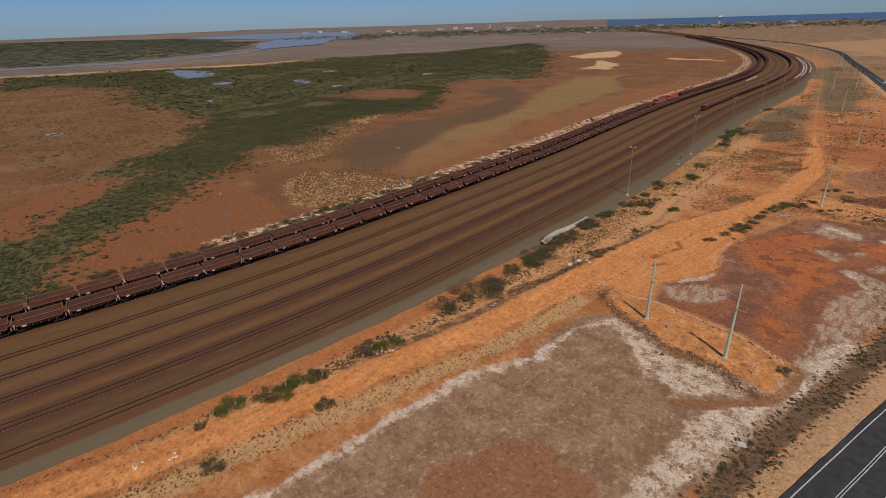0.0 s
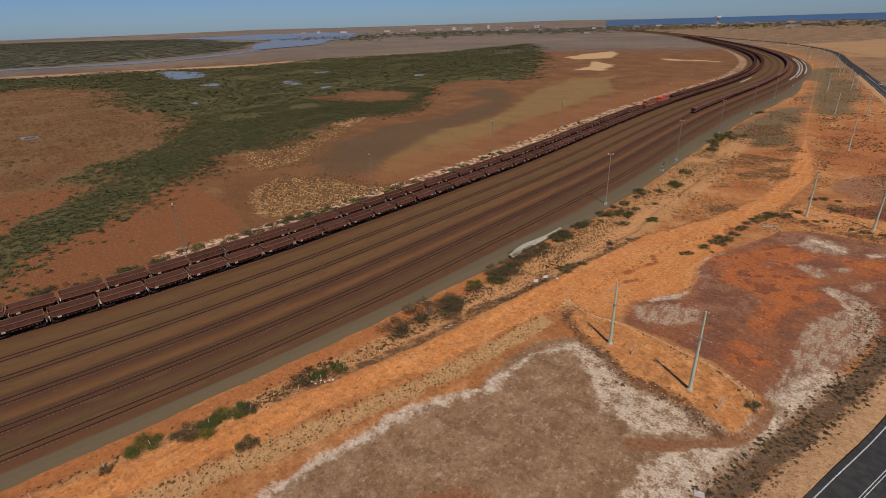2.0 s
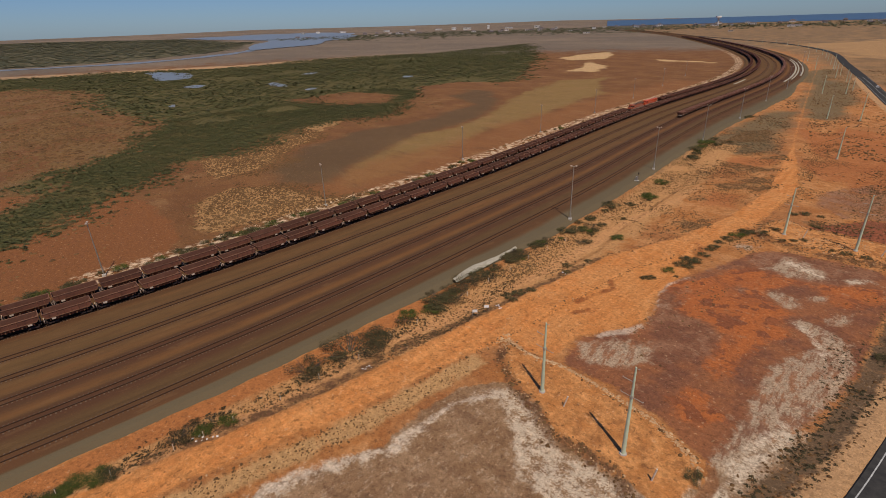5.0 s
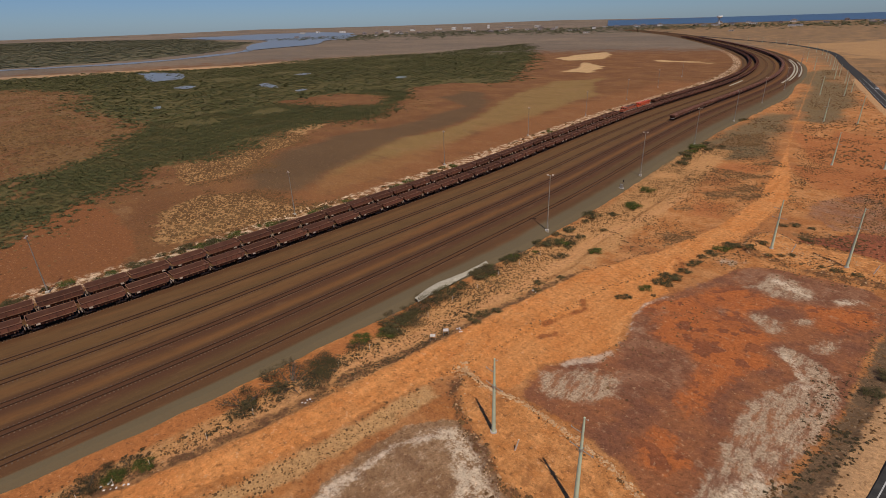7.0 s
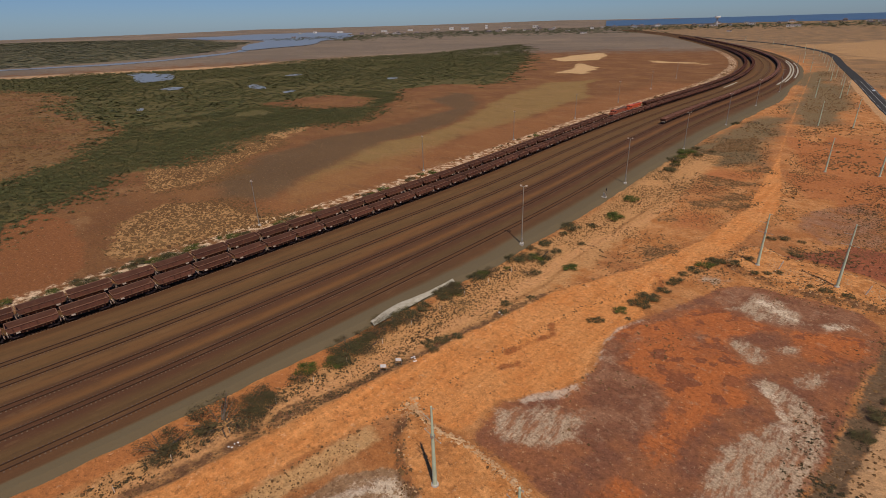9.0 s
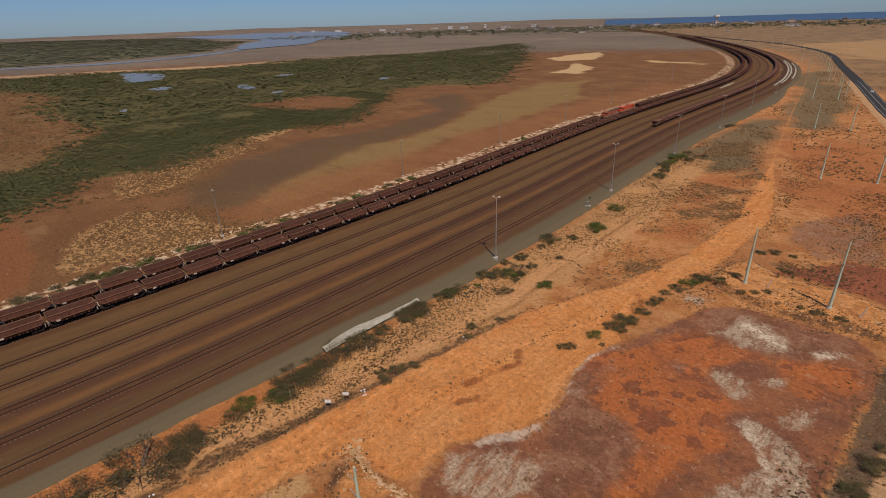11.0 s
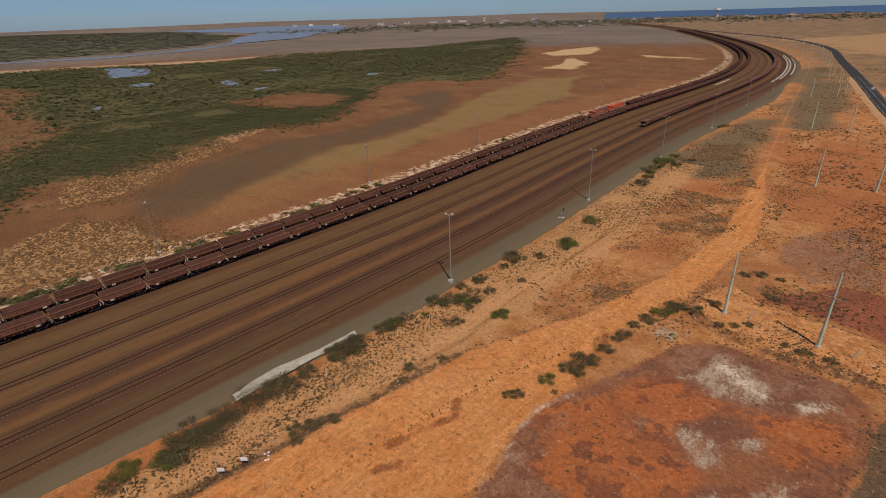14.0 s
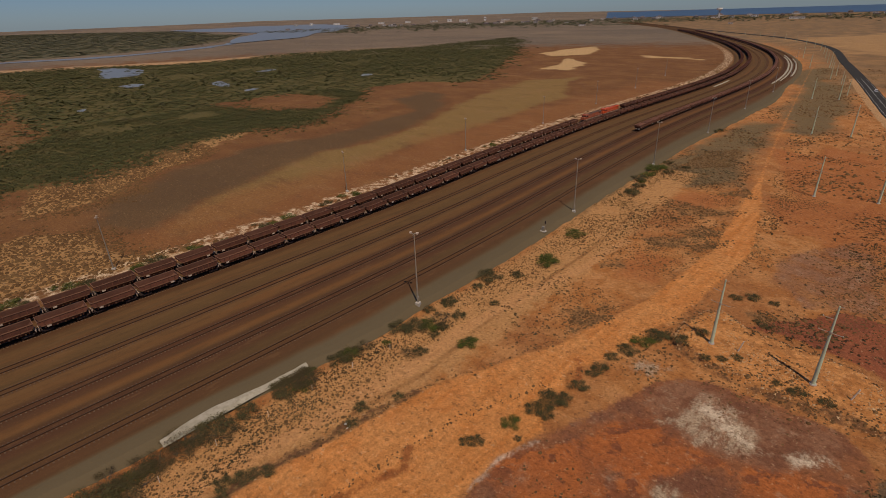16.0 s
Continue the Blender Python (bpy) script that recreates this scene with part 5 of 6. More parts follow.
# ---- plants ----
def leaf_cloud(rnd, count, lumps, size, lift=0.0):
    """Small leaf faces spread through several lumps: centre and radii."""
    verts, faces = [], []
    weights = np.array([l[3] * l[4] for l in lumps])
    pick = rnd.choice(len(lumps), count, p=weights / weights.sum())
    for i in pick:
        cx, cy, cz, r, h = lumps[i]
        d = rnd.normal(size=3)
        d /= np.linalg.norm(d)
        d[2] = abs(d[2]) if rnd.rand() < 0.75 else d[2]
        c = np.array((cx, cy, cz)) + d * np.array((r, r, h)) * rnd.uniform(0.45, 1.18)
        c[2] = max(c[2], 0.05)
        n = d + rnd.normal(0, 0.5, 3) + np.array((0, 0, lift))
        n /= np.linalg.norm(n)
        u = np.cross(n, (0.3, 0.2, 1.0))
        u /= np.linalg.norm(u)
        v = np.cross(n, u)
        s = size * rnd.uniform(0.6, 1.5)
        b = len(verts)
        verts += [tuple(c - u * s), tuple(c + v * s * 0.6), tuple(c + u * s), tuple(c - v * s * 0.6)]
        faces.append((b, b + 1, b + 2, b + 3))
    return verts, faces


def shrub(kind, seed):
    rnd = np.random.RandomState(seed)
    label = {"shrub_green": "dense rounded green shrub on sandy ground", "shrub_olive": "straggly olive-grey shrub on sandy ground", "shrub_dead": "bare brownish dry thicket of twigs"}[kind]
    bush = thing("shrub", label, "shrub")
    lumps = [(0, 0, 0.6, 0.75, 0.7)]
    for i in range(7):
        a = rnd.uniform(0, 6.28)
        lumps.append((0.75 * math.cos(a), 0.75 * math.sin(a), rnd.uniform(0.35, 0.7), rnd.uniform(0.3, 0.55), rnd.uniform(0.3, 0.55)))
    thin = kind == "shrub_dead"
    mesh_object("crown", *leaf_cloud(rnd, 2900 if not thin else 2000, lumps, 0.038 if not thin else 0.031), kind, bush)
    bm = bmesh.new()
    for i in range(7 if not thin else 16):
        a, r = rnd.uniform(0, 6.28), rnd.uniform(0.4, 1.0)
        rod(bm, (0.1 * math.cos(a), 0.1 * math.sin(a), -0.1), (r * math.cos(a), r * math.sin(a), rnd.uniform(0.5, 1.1)), 0.02, 0.008, 4)
    part("branch_fan", bm, "twig", bush)
    return bush


SHRUBS = {(k, s): shrub(k, s) for s in (3, 8) for k in ("shrub_green", "shrub_olive", "shrub_dead")}
used = set()


def plant(kind, x, y, r, tall=1.0):
    rnd = random.Random(int(x * 31 + y * 17))
    key = (kind, rnd.choice((3, 8)))
    m = Matrix.LocRotScale((x, y, height(x, y) - 0.05), Euler((0, 0, rnd.uniform(0, 6.28))), (r * rnd.uniform(0.9, 1.1), r * rnd.uniform(0.9, 1.1), r * tall))
    if key in used:
        return copy_thing(SHRUBS[key], m)
    used.add(key)
    SHRUBS[key].matrix_basis = m
    return SHRUBS[key]


G, O, D = "shrub_green", "shrub_olive", "shrub_dead"
for kind, x, y, r in (
    (D, -72, 54.5, 2.8), (G, -70.6, 58, 1.9), (G, -69.4, 62, 1.9), (O, -72, 44.5, 1.9), (G, -73.5, 43, 1.6), (G, -74.5, 40, 1.5), (O, -75, 37.5, 1.3), (G, -73, 36.5, 1.5), (G, -78, 28.8, 1.9), (O, -67, 20.2, 1.4), (O, -65, 40, 1.4), (O, -77, 23, 1.2),
    (D, -69.3, 88, 3.2), (O, -68.4, 95, 2.4), (D, -71, 79, 2.2), (D, -68.4, 104, 2.0), (G, -68, 111, 1.6), (O, -68.6, 114, 3.0), (O, -69, 118.5, 2.6), (D, -70, 122, 2.2), (D, -71, 128, 2.6), (O, -70.4, 133, 2.2), (O, -69.6, 138, 1.8),
    (O, -69.8, 145.5, 2.3), (D, -69.2, 150, 1.8), (O, -69, 157.5, 2.5), (G, -68.6, 160, 1.5), (D, -68.5, 164, 1.6), (O, -65.5, 176, 2.3), (G, -63.5, 178, 1.7), (D, -63, 181, 1.6), (O, -61, 179.5, 1.7), (O, -67, 189, 1.5), (O, -68, 183, 1.8), (O, -66.5, 199, 1.6),
    (O, -67, 204.5, 2.4), (G, -60, 221.5, 2.5), (G, -60.8, 223, 1.9), (G, -63.4, 243, 2.1), (O, -62, 210, 1.3), (O, -58, 195, 1.4), (O, -53, 179, 1.2), (G, -72, 327, 3.2), (O, -71, 309, 2.8), (G, -71, 316, 2.2), (O, -68, 300, 2.0), (O, -66, 290, 2.0), (O, -73.8, 416, 2.6), (O, -72.6, 421, 1.8),
    (O, -28, 193.2, 1.6), (O, -26.5, 197.2, 1.5), (G, -25.4, 201.7, 1.6), (O, -24.1, 205.7, 1.6), (O, -22.9, 206.8, 1.3), (O, -28.2, 188.4, 1.3), (O, -28.6, 186.2, 1.0), (O, -28.9, 181.4, 1.3), (O, -31.6, 171, 1.9), (O, -30.6, 174.6, 1.8), (O, -29.6, 171.4, 1.7), (O, -29.4, 176.4, 1.4),
    (G, -32.8, 165.8, 1.3), (O, -34.8, 159.1, 1.4), (O, -36, 157.9, 1.2), (O, -30.1, 163.8, 0.7), (O, -19.4, 206.1, 1.3), (O, -17.2, 211.4, 1.1), (O, -13.2, 235.5, 1.2), (O, -8.7, 235.5, 0.9), (O, -10, 225.1, 0.9), (O, -9.4, 207, 1.2), (O, 1.2, 203.1, 1.1), (O, 5.5, 203.1, 1.1), (O, -14, 203.2, 1.2),
    (G, -52.7, 178.5, 1.5), (O, -58.3, 170.2, 1.6), (D, -59.6, 168.5, 1.4), (O, -67.8, 173.2, 2.0), (O, -60.4, 176.4, 1.6), (O, -61.3, 185.7, 1.3), (O, -66.4, 187.6, 1.7), (O, -62.5, 336, 1.7), (O, -65.8, 325, 1.8), (O, -67.3, 293, 1.8), (O, -55.1, 126.6, 1.2), (O, -54.7, 133.4, 1.0),
    (D, -68.1, 95.2, 2.2), (D, -68, 112, 1.9), (D, -67.5, 119.2, 1.7), (D, -68, 132.6, 1.6),
    (O, -11.5, 204.6, 1.2), (O, -2, 203.5, 1.0), (O, -53.2, 148.5, 1.2), (O, -55, 152, 1.0), (O, -52, 158, 1.1), (O, -58, 128, 1.2), (O, -56.5, 131, 1.3), (O, -5.6, 100, 1.1), (O, 12.8, 153, 1.4), (O, 14.4, 160, 1.7), (O, 15.4, 165, 1.3), (O, -8, 224, 1.4), (O, -16, 233, 1.1),
    (G, -150, 118, 1.9), (G, -146.5, 147, 1.9), (O, -147, 152, 2.4), (O, -148, 134, 1.8), (G, -149, 131, 1.7), (O, -153, 96, 1.6), (O, -150, 101, 1.5), (G, -149, 107, 1.7), (O, -152, 88, 1.5), (G, -147, 163, 1.6), (O, -146, 172, 1.9), (O, -147, 186, 1.6), (G, -148, 196, 1.8), (O, -149, 211, 1.7),
):
    plant(kind, x, y, r * (0.85 if kind != D else 0.8), 0.62)
row = random.Random(77)
for y0, y1, count in ((76, 124, 16), (124, 172, 13), (30, 62, 8), (285, 345, 9)):
    for i in range(count):
        y = row.uniform(y0, y1)
        x = float(np.interp(y, [20, 55, 90, 120, 150, 180, 300, 350], [-77, -72.5, -70, -69.8, -69.8, -66, -69, -72])) + row.gauss(0, 0.9)
        plant(row.choice((D, O, O, D, G)), x, y, row.uniform(0.6, 1.4), 0.6)
for i in range(62):
    y = row.uniform(-8, 128) if i < 44 else row.uniform(128, 330)
    x = float(np.interp(y, LINE[:, 1], LINE[:, 0])) - row.uniform(20.0, 26.0)
    plant(row.choice((G, O, O)), x, y, row.uniform(0.7, 1.7) * (1.0 if y < 128 else 0.75), 0.7)


def scatter(name, material, label, category, spots, shape, kind="stuff"):
    """Many small clumps in one mesh: spots of x, y, radius, height; shape: corner places of one clump and its faces."""
    sv, sf = shape
    sv, sf = np.array(sv), np.array(sf)
    rnd = np.random.RandomState(len(spots))
    sp = np.array(spots, float)
    n = len(sp)
    turn = rnd.uniform(0, 2 * np.pi, n)
    jit = rnd.normal(1, 0.18, (n, len(sv), 3))
    v = sv[None] * jit
    c, s = np.cos(turn)[:, None], np.sin(turn)[:, None]
    x = (v[..., 0] * c - v[..., 1] * s) * sp[:, 2:3] + sp[:, 0:1]
    y = (v[..., 0] * s + v[..., 1] * c) * sp[:, 2:3] + sp[:, 1:2]
    z = v[..., 2] * sp[:, 3:4] + lay(sp[:, 0], sp[:, 1])[:, None]
    verts = np.stack([x, y, z], -1).reshape(-1, 3)
    k = sf.shape[1]
    faces = (sf[None] + (np.arange(n) * len(sv))[:, None, None]).reshape(-1, k)
    me = bpy.data.meshes.new(name)
    me.vertices.add(len(verts))
    me.vertices.foreach_set("co", verts.astype(np.float32).ravel())
    me.loops.add(faces.size)
    me.loops.foreach_set("vertex_index", faces.astype(np.int32).ravel())
    me.polygons.add(len(faces))
    me.polygons.foreach_set("loop_start", np.arange(0, faces.size, k, dtype=np.int32))
    me.update(calc_edges=True)
    me.materials.append(MAT[material])
    return tagged(new(name, me), label, category, kind=kind)


def clump_shape(seed, leaves_count, size):
    rnd = np.random.RandomState(seed)
    lumps = [(0, 0, 0.35, 0.8, 0.6), (0.45, 0.2, 0.3, 0.5, 0.45), (-0.4, 0.3, 0.25, 0.5, 0.4), (0.1, -0.5, 0.25, 0.5, 0.45)]
    return leaf_cloud(rnd, leaves_count, lumps, size, 1.1)


def dome_shape(seed, sides=6):
    rnd = np.random.RandomState(seed)
    v = [(math.cos(i * 6.283 / sides) * rnd.uniform(0.8, 1.1), math.sin(i * 6.283 / sides) * rnd.uniform(0.8, 1.1), -0.05) for i in range(sides)]
    v += [(math.cos(i * 6.283 / sides + 0.4) * rnd.uniform(0.5, 0.75), math.sin(i * 6.283 / sides + 0.4) * rnd.uniform(0.5, 0.75), rnd.uniform(0.55, 0.8)) for i in range(sides)] + [(0, 0, 1.0)]
    f = []
    for i in range(sides):
        j = (i + 1) % sides
        f += [(i, j, sides + i), (j, sides + j, sides + i), (sides + i, sides + j, 2 * sides)]
    return v, f


def sow(field, bounds, count, seed, size, tall, keep=None):
    """Random spots in the bounds where the field is positive."""
    rnd = np.random.RandomState(seed)
    x, y = rnd.uniform(bounds[0], bounds[1], count), rnd.uniform(bounds[2], bounds[3], count)
    ok = field(x, y) + rnd.normal(0, 1, count) * (keep or 0) > 0
    x, y = x[ok], y[ok]
    r = rnd.uniform(size[0], size[1], len(x)) * np.where(rnd.rand(len(x)) < 0.12, 1.6, 1.0)
    return np.stack([x, y, r, r * tall * rnd.uniform(0.7, 1.2, len(x))], 1)


def patchy(x, y, scale, cut):
    return np.array([noise.noise((a * scale, b * scale, 0.3)) for a, b in zip(x, y)]) - cut


def left_of_yard(x, y):
    return np.interp(y, LINE[:, 1], LINE[:, 0]) - x


def mangrove_field(x, y):
    x, y = far_warp(*warp(x, y, 4.0), 16.0)
    return np.minimum(poly_field(x, y, MANGROVE), -poly_field(x, y, INNER_FLAT))


def pools(x, y):
    return np.maximum.reduce([poly_field(x, y, p) for p in PONDS])


near = sow(lambda x, y: np.minimum(np.minimum(mangrove_field(x, y), 12 + 40 * patchy(x, y, 0.022, -0.12)), -pools(x, y) - 3), (-420, -155, -40, 420), 84000, 1, (0.5, 1.25), 0.5, 6)
scatter("mangrove_thicket", "mangrove", "dense olive-green mangrove scrub on the tidal flat", "mangroves", near, clump_shape(2, 20, 0.34))
far = sow(lambda x, y: np.minimum(np.minimum(np.minimum(mangrove_field(x, y), 20 + 70 * patchy(x, y, 0.012, -0.15)), -pools(x, y) - 4), np.maximum(-420 - x, y - 420)), (-1120, -330, 60, 1400), 62000, 2, (1.2, 2.8), 0.36, 14)
scatter("mangrove_thicket", "mangrove", "distant olive-green mangrove belt", "mangroves", far, clump_shape(4, 14, 0.42))
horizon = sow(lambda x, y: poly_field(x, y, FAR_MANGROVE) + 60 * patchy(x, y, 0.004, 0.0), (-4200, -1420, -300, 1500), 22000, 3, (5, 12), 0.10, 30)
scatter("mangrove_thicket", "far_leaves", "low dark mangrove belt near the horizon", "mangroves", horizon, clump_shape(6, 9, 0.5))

spots = [sow(lambda x, y: np.maximum.reduce([poly_field(*far_warp(*warp(x, y, 4.0), 16.0), p) for p in TUFTED[:2]]) + 3, (-300, -150, 80, 230), 36000, 5, (0.16, 0.55), 0.7, 3),
         sow(lambda x, y: np.minimum(14 - np.abs(mangrove_field(x, y) + 8), 6 * patchy(x, y, 0.04, 0.02)), (-420, -155, -10, 420), 16000, 6, (0.25, 0.7), 0.6, 2),
         sow(lambda x, y: np.maximum.reduce([poly_field(x, y, p) for p in TUFTED[2:]]) + 10 * patchy(x, y, 0.03, 0.1), (-560, -270, 30, 180), 8000, 7, (0.3, 0.9), 0.5, 6),
         sow(lambda x, y: np.minimum(3.5 - np.abs(left_of_yard(x, y) - 24), 5 * patchy(x, y, 0.08, 0.0)), (-260, -140, 10, 900), 9000, 8, (0.3, 1.1), 0.7, 1)]
spots.append(sow(lambda x, y: np.minimum(poly_field(*far_warp(*warp(x, y, 4.0), 16.0), SALTBUSH), 10 * patchy(x, y, 0.03, -0.05)), (-860, -250, 20, 225), 16000, 9, (0.6, 1.6), 0.5, 4))
scatter("dry_tussocks", "tuft", "scattered brown tussocks on the tidal flats", "tussocks", np.concatenate(spots), dome_shape(3))


def verge(x, y):
    return -left_of_yard(x, y)


def off_track(x, y):
    wide = poly_field(x, y, APRON_EARTH)
    return np.minimum(-line_field(x, y, DIRT, 4.4), -wide - 0.5)


spots = [sow(lambda x, y: np.minimum(np.minimum(5 - np.abs(verge(x, y) - 61.5), off_track(x, y)), 6 * patchy(x, y, 0.07, -0.3)), (-95, -50, 0, 330), 46000, 11, (0.07, 0.21), 0.8, 0.7),
         sow(lambda x, y: np.minimum(np.minimum(verge(x, y) - 60, off_track(x, y)), np.minimum(-18 - x, 5 * patchy(x, y, 0.06, 0.08))), (-75, -18, 120, 340), 24000, 12, (0.08, 0.27), 0.7, 0.8),
         sow(lambda x, y: 0.5 - np.abs(line_field(x, y, DIRT, 0) + 5.0), (-100, -30, -10, 190), 30000, 13, (0.08, 0.24), 0.7, 0.3),
         sow(lambda x, y: np.minimum(1.7 - np.abs(line_field(x, y, DIRT, 0) + 7.2), x - np.interp(y, [d[1] for d in DIRT], [d[0] for d in DIRT])), (-95, -45, 0, 100), 15000, 14, (0.06, 0.18), 0.7, 0.6),
         sow(lambda x, y: np.minimum(1.3 - np.abs(np.maximum(poly_field(x, y, PAD), poly_field(x, y, PAD_B))), 5 * patchy(x, y, 0.12, -0.1)), (-52, 18, 86, 224), 12000, 15, (0.08, 0.3), 0.7, 0.5),
         sow(lambda x, y: np.minimum(line_field(x, y, SCRUB, 3.2), 6 * patchy(x, y, 0.12, -0.15)), (-12, 20, 40, 200), 7000, 16, (0.08, 0.3), 0.6, 0.6),
         sow(lambda x, y: np.minimum(5 * patchy(x, y, 0.05, 0.12), np.minimum(off_track(x, y), 12 + 0 * x)), (-24, 14, 185, 345), 12000, 17, (0.08, 0.27), 0.6, 0.5),
         sow(lambda x, y: np.minimum(np.minimum(4 * patchy(x, y, 0.03, -0.05), verge(x, y) - 66), np.minimum(off_track(x, y), -line_field(x, y, ROAD, 9))), (-110, 40, 330, 800), 14000, 18, (0.2, 0.7), 0.6, 1)]
spots.append(sow(lambda x, y: np.maximum.reduce([poly_field(*warp(x, y, 3.2), p) for p in DEAD_GRASS]) + 0.5, (-68, 6, 194, 382), 26000, 19, (0.12, 0.4), 0.6, 0.5))
scatter("dry_tussocks", "tuft", "small brown tussocks on the sandy verge", "tussocks", np.concatenate(spots), dome_shape(9, 5))

spots = [sow(lambda x, y: np.minimum(np.minimum(5 * patchy(x, y, 0.045, 0.16), off_track(x, y)), np.minimum(verge(x, y) - 59, -line_field(x, y, ROAD, 9))), (-74, 24, 190, 440), 26000, 51, (0.12, 0.42), 0.6, 0.5),
         sow(lambda x, y: np.minimum(4 * patchy(x, y, 0.09, 0.22), -line_field(x, y, ROAD, 8)), (4, 16, 135, 206), 1200, 52, (0.08, 0.30), 0.6, 0.4),
         sow(lambda x, y: np.minimum(np.minimum(2.4 - np.abs(verge(x, y) - 57.2 - 2.2 * smooth(y, 55, 90)), 4 * patchy(x, y, 0.10, -0.05)), off_track(x, y)), (-90, -55, 0, 200), 16000, 53, (0.10, 0.34), 0.7, 0.5),
         sow(lambda x, y: poly_field(*warp(x, y, 1.3), BROWN_STRIP), (-66, -56, 85, 150), 3500, 54, (0.08, 0.28), 0.7, 0.4)]
scatter("dark_saltbush", "dark_tuft", "scattered small dark saltbushes on the earth plain", "saltbush", np.concatenate(spots), clump_shape(21, 8, 0.42))
low = sow(lambda x, y: np.minimum(line_field(x, y, SCRUB, 2.8), 6 * patchy(x, y, 0.1, -0.2)), (-12, 16, 40, 140), 4200, 26, (0.12, 0.36), 0.6, 0.6)
scatter("roadside_scrub", "dark_tuft", "low olive scrub beside the sealed road", "scrub", low, clump_shape(16, 16, 0.4))
spots = [sow(lambda x, y: np.minimum(np.maximum(line_field(x, y, PAD_FOOT, 1.0), line_field(x, y, PAD_FOOT_B, 1.2)), 3 * patchy(x, y, 0.16, -0.02)), (-47, 8, 88, 208), 14000, 27, (0.09, 0.28), 0.65, 0.4)]
scatter("dry_tussocks", "tuft", "brown scrub along the foot of the banked earth", "tussocks", np.concatenate(spots), dome_shape(14, 5))
spots = [sow(lambda x, y: 0.8 - np.abs(np.maximum(poly_field(x, y, PAD), poly_field(x, y, PAD_B)) - 0.3), (-52, 18, 86, 224), 11000, 21, (0.06, 0.22), 0.8, 0.4),
         sow(lambda x, y: line_field(x, y, [(-46.4, 111.8), (-40.4, 110.5), (-33.4, 111.4), (-26.3, 110.6), (-19.5, 109.1), (-14.1, 107.9), (-10.2, 105.9), (-7.3, 104.3), (-5.2, 101.7)], 0.7), (-48, -4, 100, 114), 5000, 25, (0.08, 0.30), 0.8, 0.3),
         sow(lambda x, y: 2.0 - np.hypot(x + 47, y - 112), (-52, -42, 105, 118), 900, 22, (0.08, 0.3), 0.8, 0.5),
         sow(lambda x, y: np.minimum(poly_field(x, y, PAD_B), 3 * patchy(x, y, 0.15, 0.05)), (-23, 18, 202, 224), 1800, 24, (0.06, 0.20), 0.8, 0.4),
         sow(lambda x, y: 0.7 - np.abs(line_field(x, y, DIRT, 0) + 4.4), (-100, -30, -10, 190), 1500, 23, (0.06, 0.2), 0.8, 0.6)]
scatter("loose_rocks", "rock", "loose orange and pale stones on banked earth", "rocks", np.concatenate(spots), dome_shape(31, 5))


# ---- small things by the yard ----
def sign_board(x, y, turn):
    sign = thing("sign", "small white notice board on two short posts", "sign", "white notice boards", Matrix.Translation((x, y, height(x, y))) @ Matrix.Rotation(radians(turn), 4, "Z"))
    bm = bmesh.new()
    box(bm, -0.55, 0.55, -0.03, 0.03, 1.0, 1.7, 0.01)
    part("board", bm, "white", sign)
    for sx in (-0.55, 0.55):
        bm = bmesh.new()
        rod(bm, (sx, 0.05, -0.2), (sx, 0.05, 1.7), 0.04, sides=6)
        part("post", bm, "galv", sign)


sign_board(-58.2, 115.6, 42)
sign_board(-57.4, 118.9, 42)

sig = thing("trackside_signal", "small yellow-grey trackside signal box with mast", "signal", m=Matrix.Translation((-71.8, 238, BED - 0.4)))
bm = bmesh.new()
box(bm, -0.9, 0.9, -0.7, 0.7, 0, 0.25, 0.03)
part("plinth", bm, "concrete", sig)
bm = bmesh.new()
box(bm, -0.45, 0.45, -0.35, 0.35, 0.25, 1.7, 0.05)
part("cabinet", bm, "galv", sig)
bm = bmesh.new()
rod(bm, (0.6, 0, 0.2), (0.6, 0, 3.6), 0.07, sides=8)
part("mast", bm, "galv", sig)
bm = bmesh.new()
box(bm, 0.42, 0.78, -0.16, 0.16, 2.7, 3.6, 0.05)
part("signal_head", bm, "dark", sig)

bm = bmesh.new()
box(bm, -0.7, 0.7, -0.55, 0.55, -0.1, 0.14, 0.04)
tagged(part("concrete_slab", bm, "concrete"), "pale flat concrete slab lying on the salt pan", "concrete slab").matrix_basis = pose(-7, 77, height(-7, 77), 0, 0, 20)

verts, faces = [], []
for i, y in enumerate(np.linspace(126, 153, 48)):
    b = 1.5 * math.exp(-((y - 134) / 7) ** 2) + 0.22
    for o, z in ((53.6 - b, BED - 0.04), (53.6, BED - 0.12), (54.3, 0.55)):
        x, yy, _ = on_track(arc_at(y), o + 0.05 * math.sin(y * 1.1))
        verts.append((x, yy, z))
faces = [(3 * i + b, 3 * i + b + 1, 3 * i + b + 4, 3 * i + b + 3) for i in range(47) for b in range(2)]
tagged(mesh_object("concrete_apron", verts, faces, "pale_concrete"), "pale concrete drainage apron at the edge of the yard", "apron", kind="structure")


def litter(x, y, seed):
    rnd = random.Random(seed)
    pile = thing("rubbish", "small heap of white rubbish", "rubbish", "heaps of rubbish", Matrix.Translation((x, y, height(x, y))))
    for i in range(5):
        bm = bmesh.new()
        box(bm, -0.17, 0.17, -0.11, 0.11, 0, 0.12, 0.02)
        bmesh.ops.transform(bm, verts=bm.verts, matrix=pose(rnd.uniform(-0.9, 0.9), rnd.uniform(-0.9, 0.9), 0.02, rnd.uniform(-20, 20), rnd.uniform(-20, 20), rnd.uniform(0, 180)))
        part("scrap", bm, "white", pile)


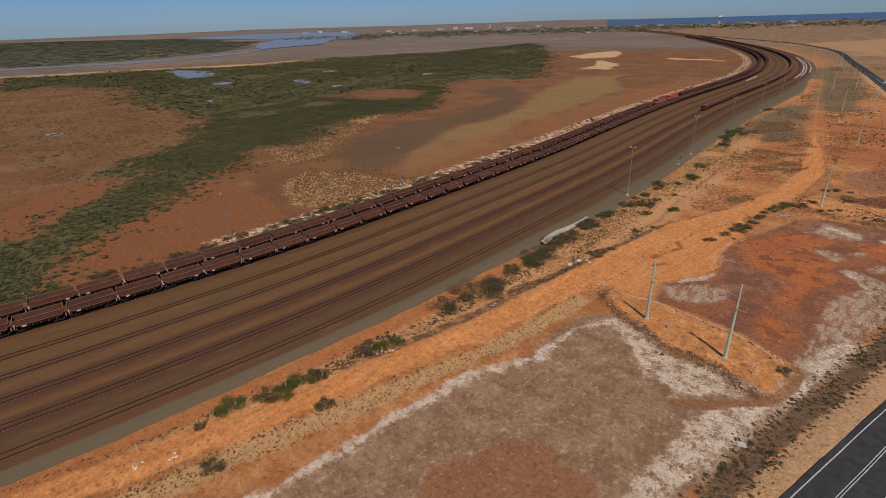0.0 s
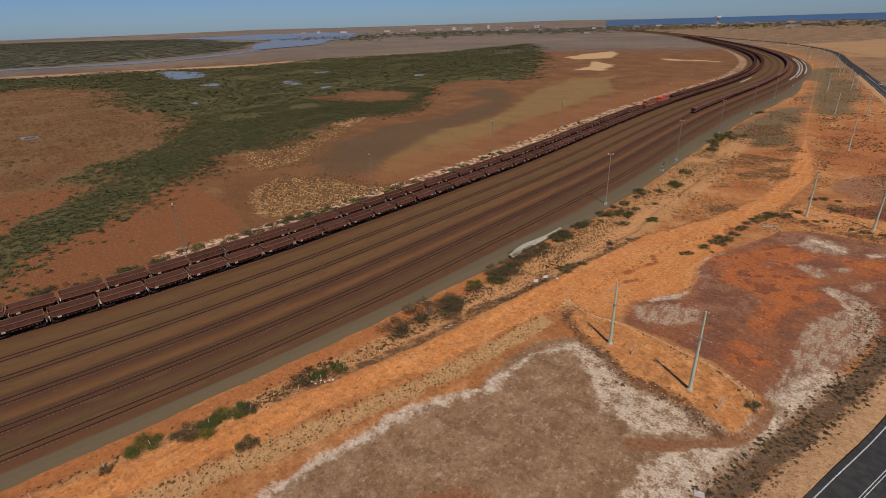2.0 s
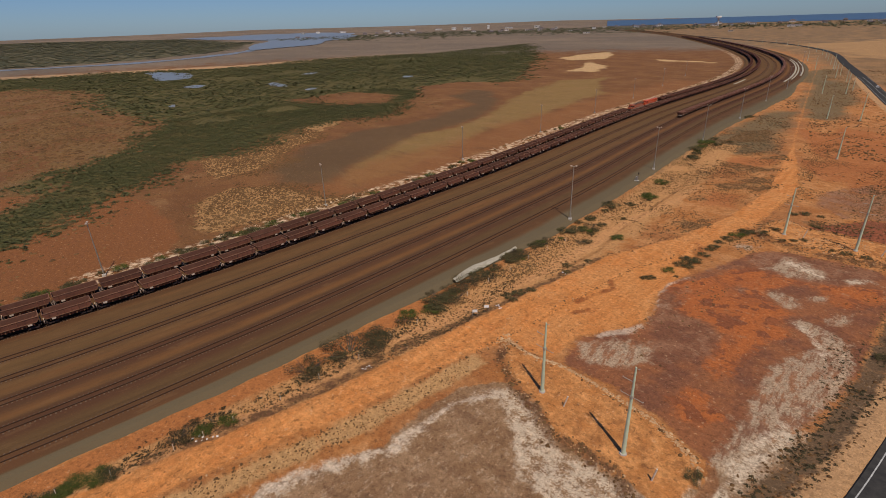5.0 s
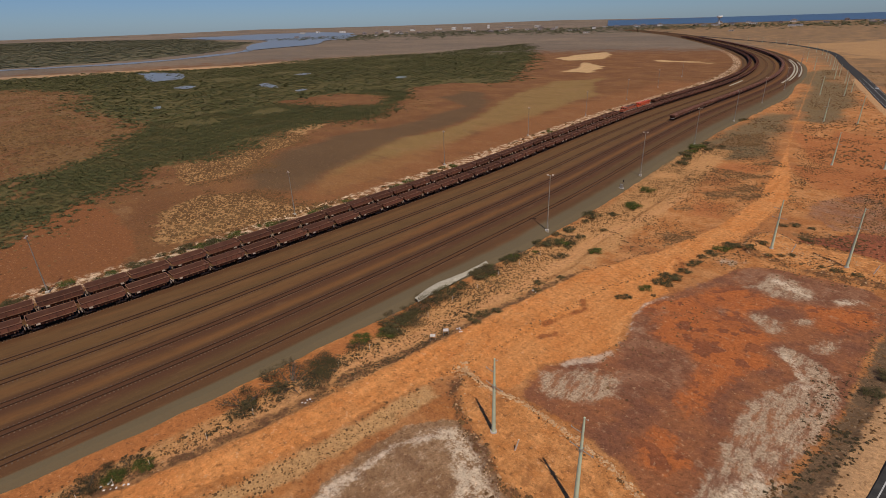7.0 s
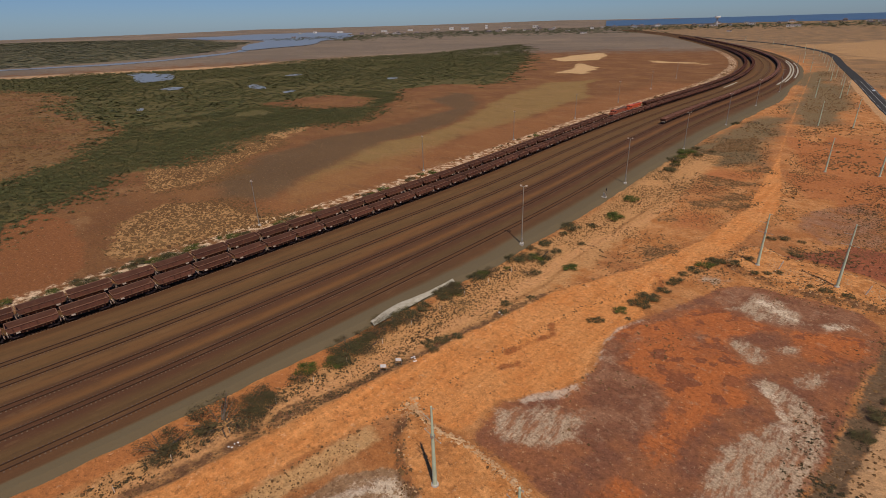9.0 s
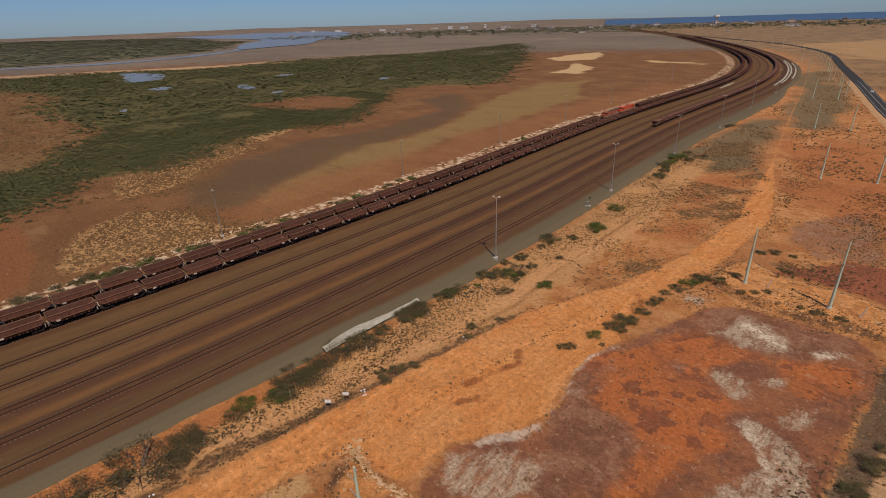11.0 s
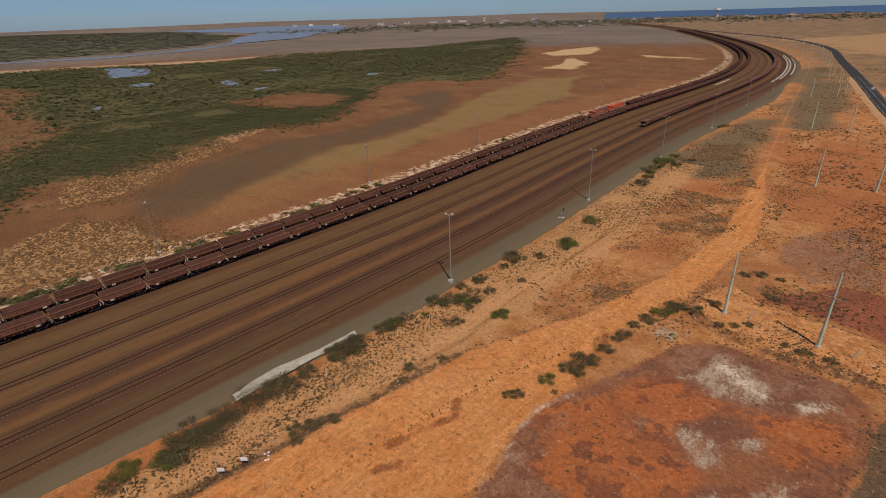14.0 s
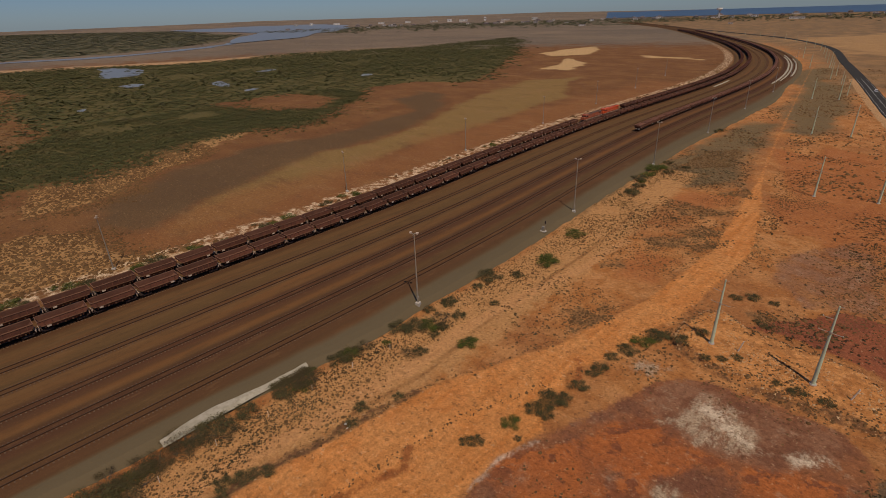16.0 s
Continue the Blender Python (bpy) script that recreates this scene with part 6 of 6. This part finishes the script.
for y in (14, 23, 29.5, 38, 44.5, 53, 57.5, 62.5, 71, 79, 88, 97, 105, 113, 122, 131, 140, 149, 158, 167):
    x = float(np.interp(y, [10, 29, 45, 62, 90, 122, 150, 170], [-80, -77, -71.6, -68.6, -66.2, -66, -65.5, -64])) + 0.3 * math.sin(y * 3.1)
    bm = bmesh.new()
    rod(bm, (0, 0, -0.2), (0, 0, 1.35), 0.06, 0.05, 7)
    fence_post = tagged(part("fence_post", bm, "wood"), "thin weathered fence post in the grassy verge", "fence post", "old fence posts")
    fence_post.matrix_basis = Matrix.Translation((x, y, height(x, y))) @ Matrix.Rotation(radians(4 * math.sin(y * 7.7)), 4, "X")


for i, (x, y) in enumerate(((-53.6, 147.2), (-55.9, 121.8), (-68.4, 58.2), (-69.6, 57), (-62.5, 87), (-76, 13), (-73.5, 17))):
    litter(x, y, i)


def car(s_y, offset):
    pts, at = spline(ROAD, 2.0)
    i = int(np.argmin(np.abs(pts[:, 1] - s_y)))
    d = pts[i + 1] - pts[i]
    d /= np.linalg.norm(d)
    p = pts[i] + np.array((d[1], -d[0])) * offset
    auto = thing("car", "white car driving on the highway", "car", m=Matrix.Translation((p[0], p[1], height(pts[i][0], pts[i][1]) + 0.15)) @ Matrix.Rotation(math.atan2(-d[0], d[1]), 4, "Z"))
    bm = bmesh.new()
    box(bm, -0.9, 0.9, -2.3, 2.3, 0.35, 1.0, 0.12)
    part("body", bm, "car_white", auto)
    bm = bmesh.new()
    extrude_profile(bm, [(-0.82, 1.0), (0.82, 1.0), (0.66, 1.6), (-0.66, 1.6)], -1.7, 0.9)
    cabin = part("cabin", bm, "glass", auto)
    bm = bmesh.new()
    box(bm, -0.68, 0.68, -1.5, 0.6, 1.58, 1.66, 0.03)
    part("roof", bm, "car_white", cabin)
    for sx in (-1, 1):
        for y in (-1.4, 1.4):
            bm = bmesh.new()
            rod(bm, (sx * 0.72, y, 0.33), (sx * 0.92, y, 0.33), 0.33, sides=12)
            part("wheel", bm, "rubber", auto)


car(618, 2.0)


# ---- the far town ----
def far_building(azimuth, r, w, d, h, wall, flat=True):
    a = radians(azimuth)
    x, y = r * math.sin(a), 60 + r * math.cos(a)
    home = thing("building", "pale low building of the distant town", "building", "buildings of the distant town", Matrix.Translation((x, y, float(bowl(x, y)))) @ Matrix.Rotation(-a, 4, "Z"))
    bm = bmesh.new()
    box(bm, -w / 2, w / 2, -d / 2, d / 2, -2, h)
    part("wall", bm, wall, home)
    bm = bmesh.new()
    if flat:
        box(bm, -w / 2 - 0.6, w / 2 + 0.6, -d / 2 - 0.6, d / 2 + 0.6, h, h + 1.0)
    else:
        extrude_profile(bm, [(-w / 2 - 1, h), (w / 2 + 1, h), (0, h + w * 0.22)], -d / 2 - 1, d / 2 + 1)
    part("roof", bm, "town_roof", home)
    n = max(2, int(w / 9))
    for i in range(n):
        bm = bmesh.new()
        cx = -w / 2 + (i + 0.5) * w / n
        box(bm, cx - 1.6, cx + 1.6, -d / 2 - 0.25, -d / 2 + 0.1, h * 0.35, h * 0.75)
        part("window", bm, "glass", home)


rnd = random.Random(12)
for az_, r, w, d, h in ((-32.4, 3700, 62, 30, 24), (-48, 3800, 70, 30, 18), (-45.3, 3850, 60, 30, 18), (-42.6, 3850, 80, 30, 14), (-41, 3800, 50, 40, 26), (-39.6, 3800, 90, 40, 20), (-37.4, 3850, 26, 26, 36), (-35.3, 3750, 90, 30, 14), (-52.5, 3900, 70, 30, 18), (-56.5, 3950, 50, 30, 18),
                         (-55, 4000, 40, 30, 20), (-28.7, 2900, 110, 30, 6), (-27.5, 2450, 46, 20, 8), (-9.5, 2750, 90, 30, 12), (-14.4, 2300, 26, 12, 6), (-3.2, 2800, 40, 20, 8), (2.0, 2850, 60, 20, 8)):
    far_building(az_, r, w * 0.6, d * 0.6, h * 0.62, "town_wall")
for i in range(70):
    far_building(rnd.uniform(-58, 10), rnd.uniform(3000, 3500), rnd.uniform(14, 36), rnd.uniform(12, 24), rnd.uniform(4, 9), "town_wall" if rnd.random() < 0.6 else "town_roof", rnd.random() < 0.5)

tower = thing("water_tower", "tall white water tower above the distant town", "water tower", m=Matrix.Translation((-842, 3080, float(bowl(-842, 3080)))))
bm = bmesh.new()
rod(bm, (0, 0, -1), (0, 0, 36), 5.0, 3.6, 16)
part("stem", bm, "town_wall", tower)
bm = bmesh.new()
rod(bm, (0, 0, 33), (0, 0, 38), 4, 14, 20)
rod(bm, (0, 0, 38), (0, 0, 45), 14, 13, 20)
part("tank", bm, "white", tower)

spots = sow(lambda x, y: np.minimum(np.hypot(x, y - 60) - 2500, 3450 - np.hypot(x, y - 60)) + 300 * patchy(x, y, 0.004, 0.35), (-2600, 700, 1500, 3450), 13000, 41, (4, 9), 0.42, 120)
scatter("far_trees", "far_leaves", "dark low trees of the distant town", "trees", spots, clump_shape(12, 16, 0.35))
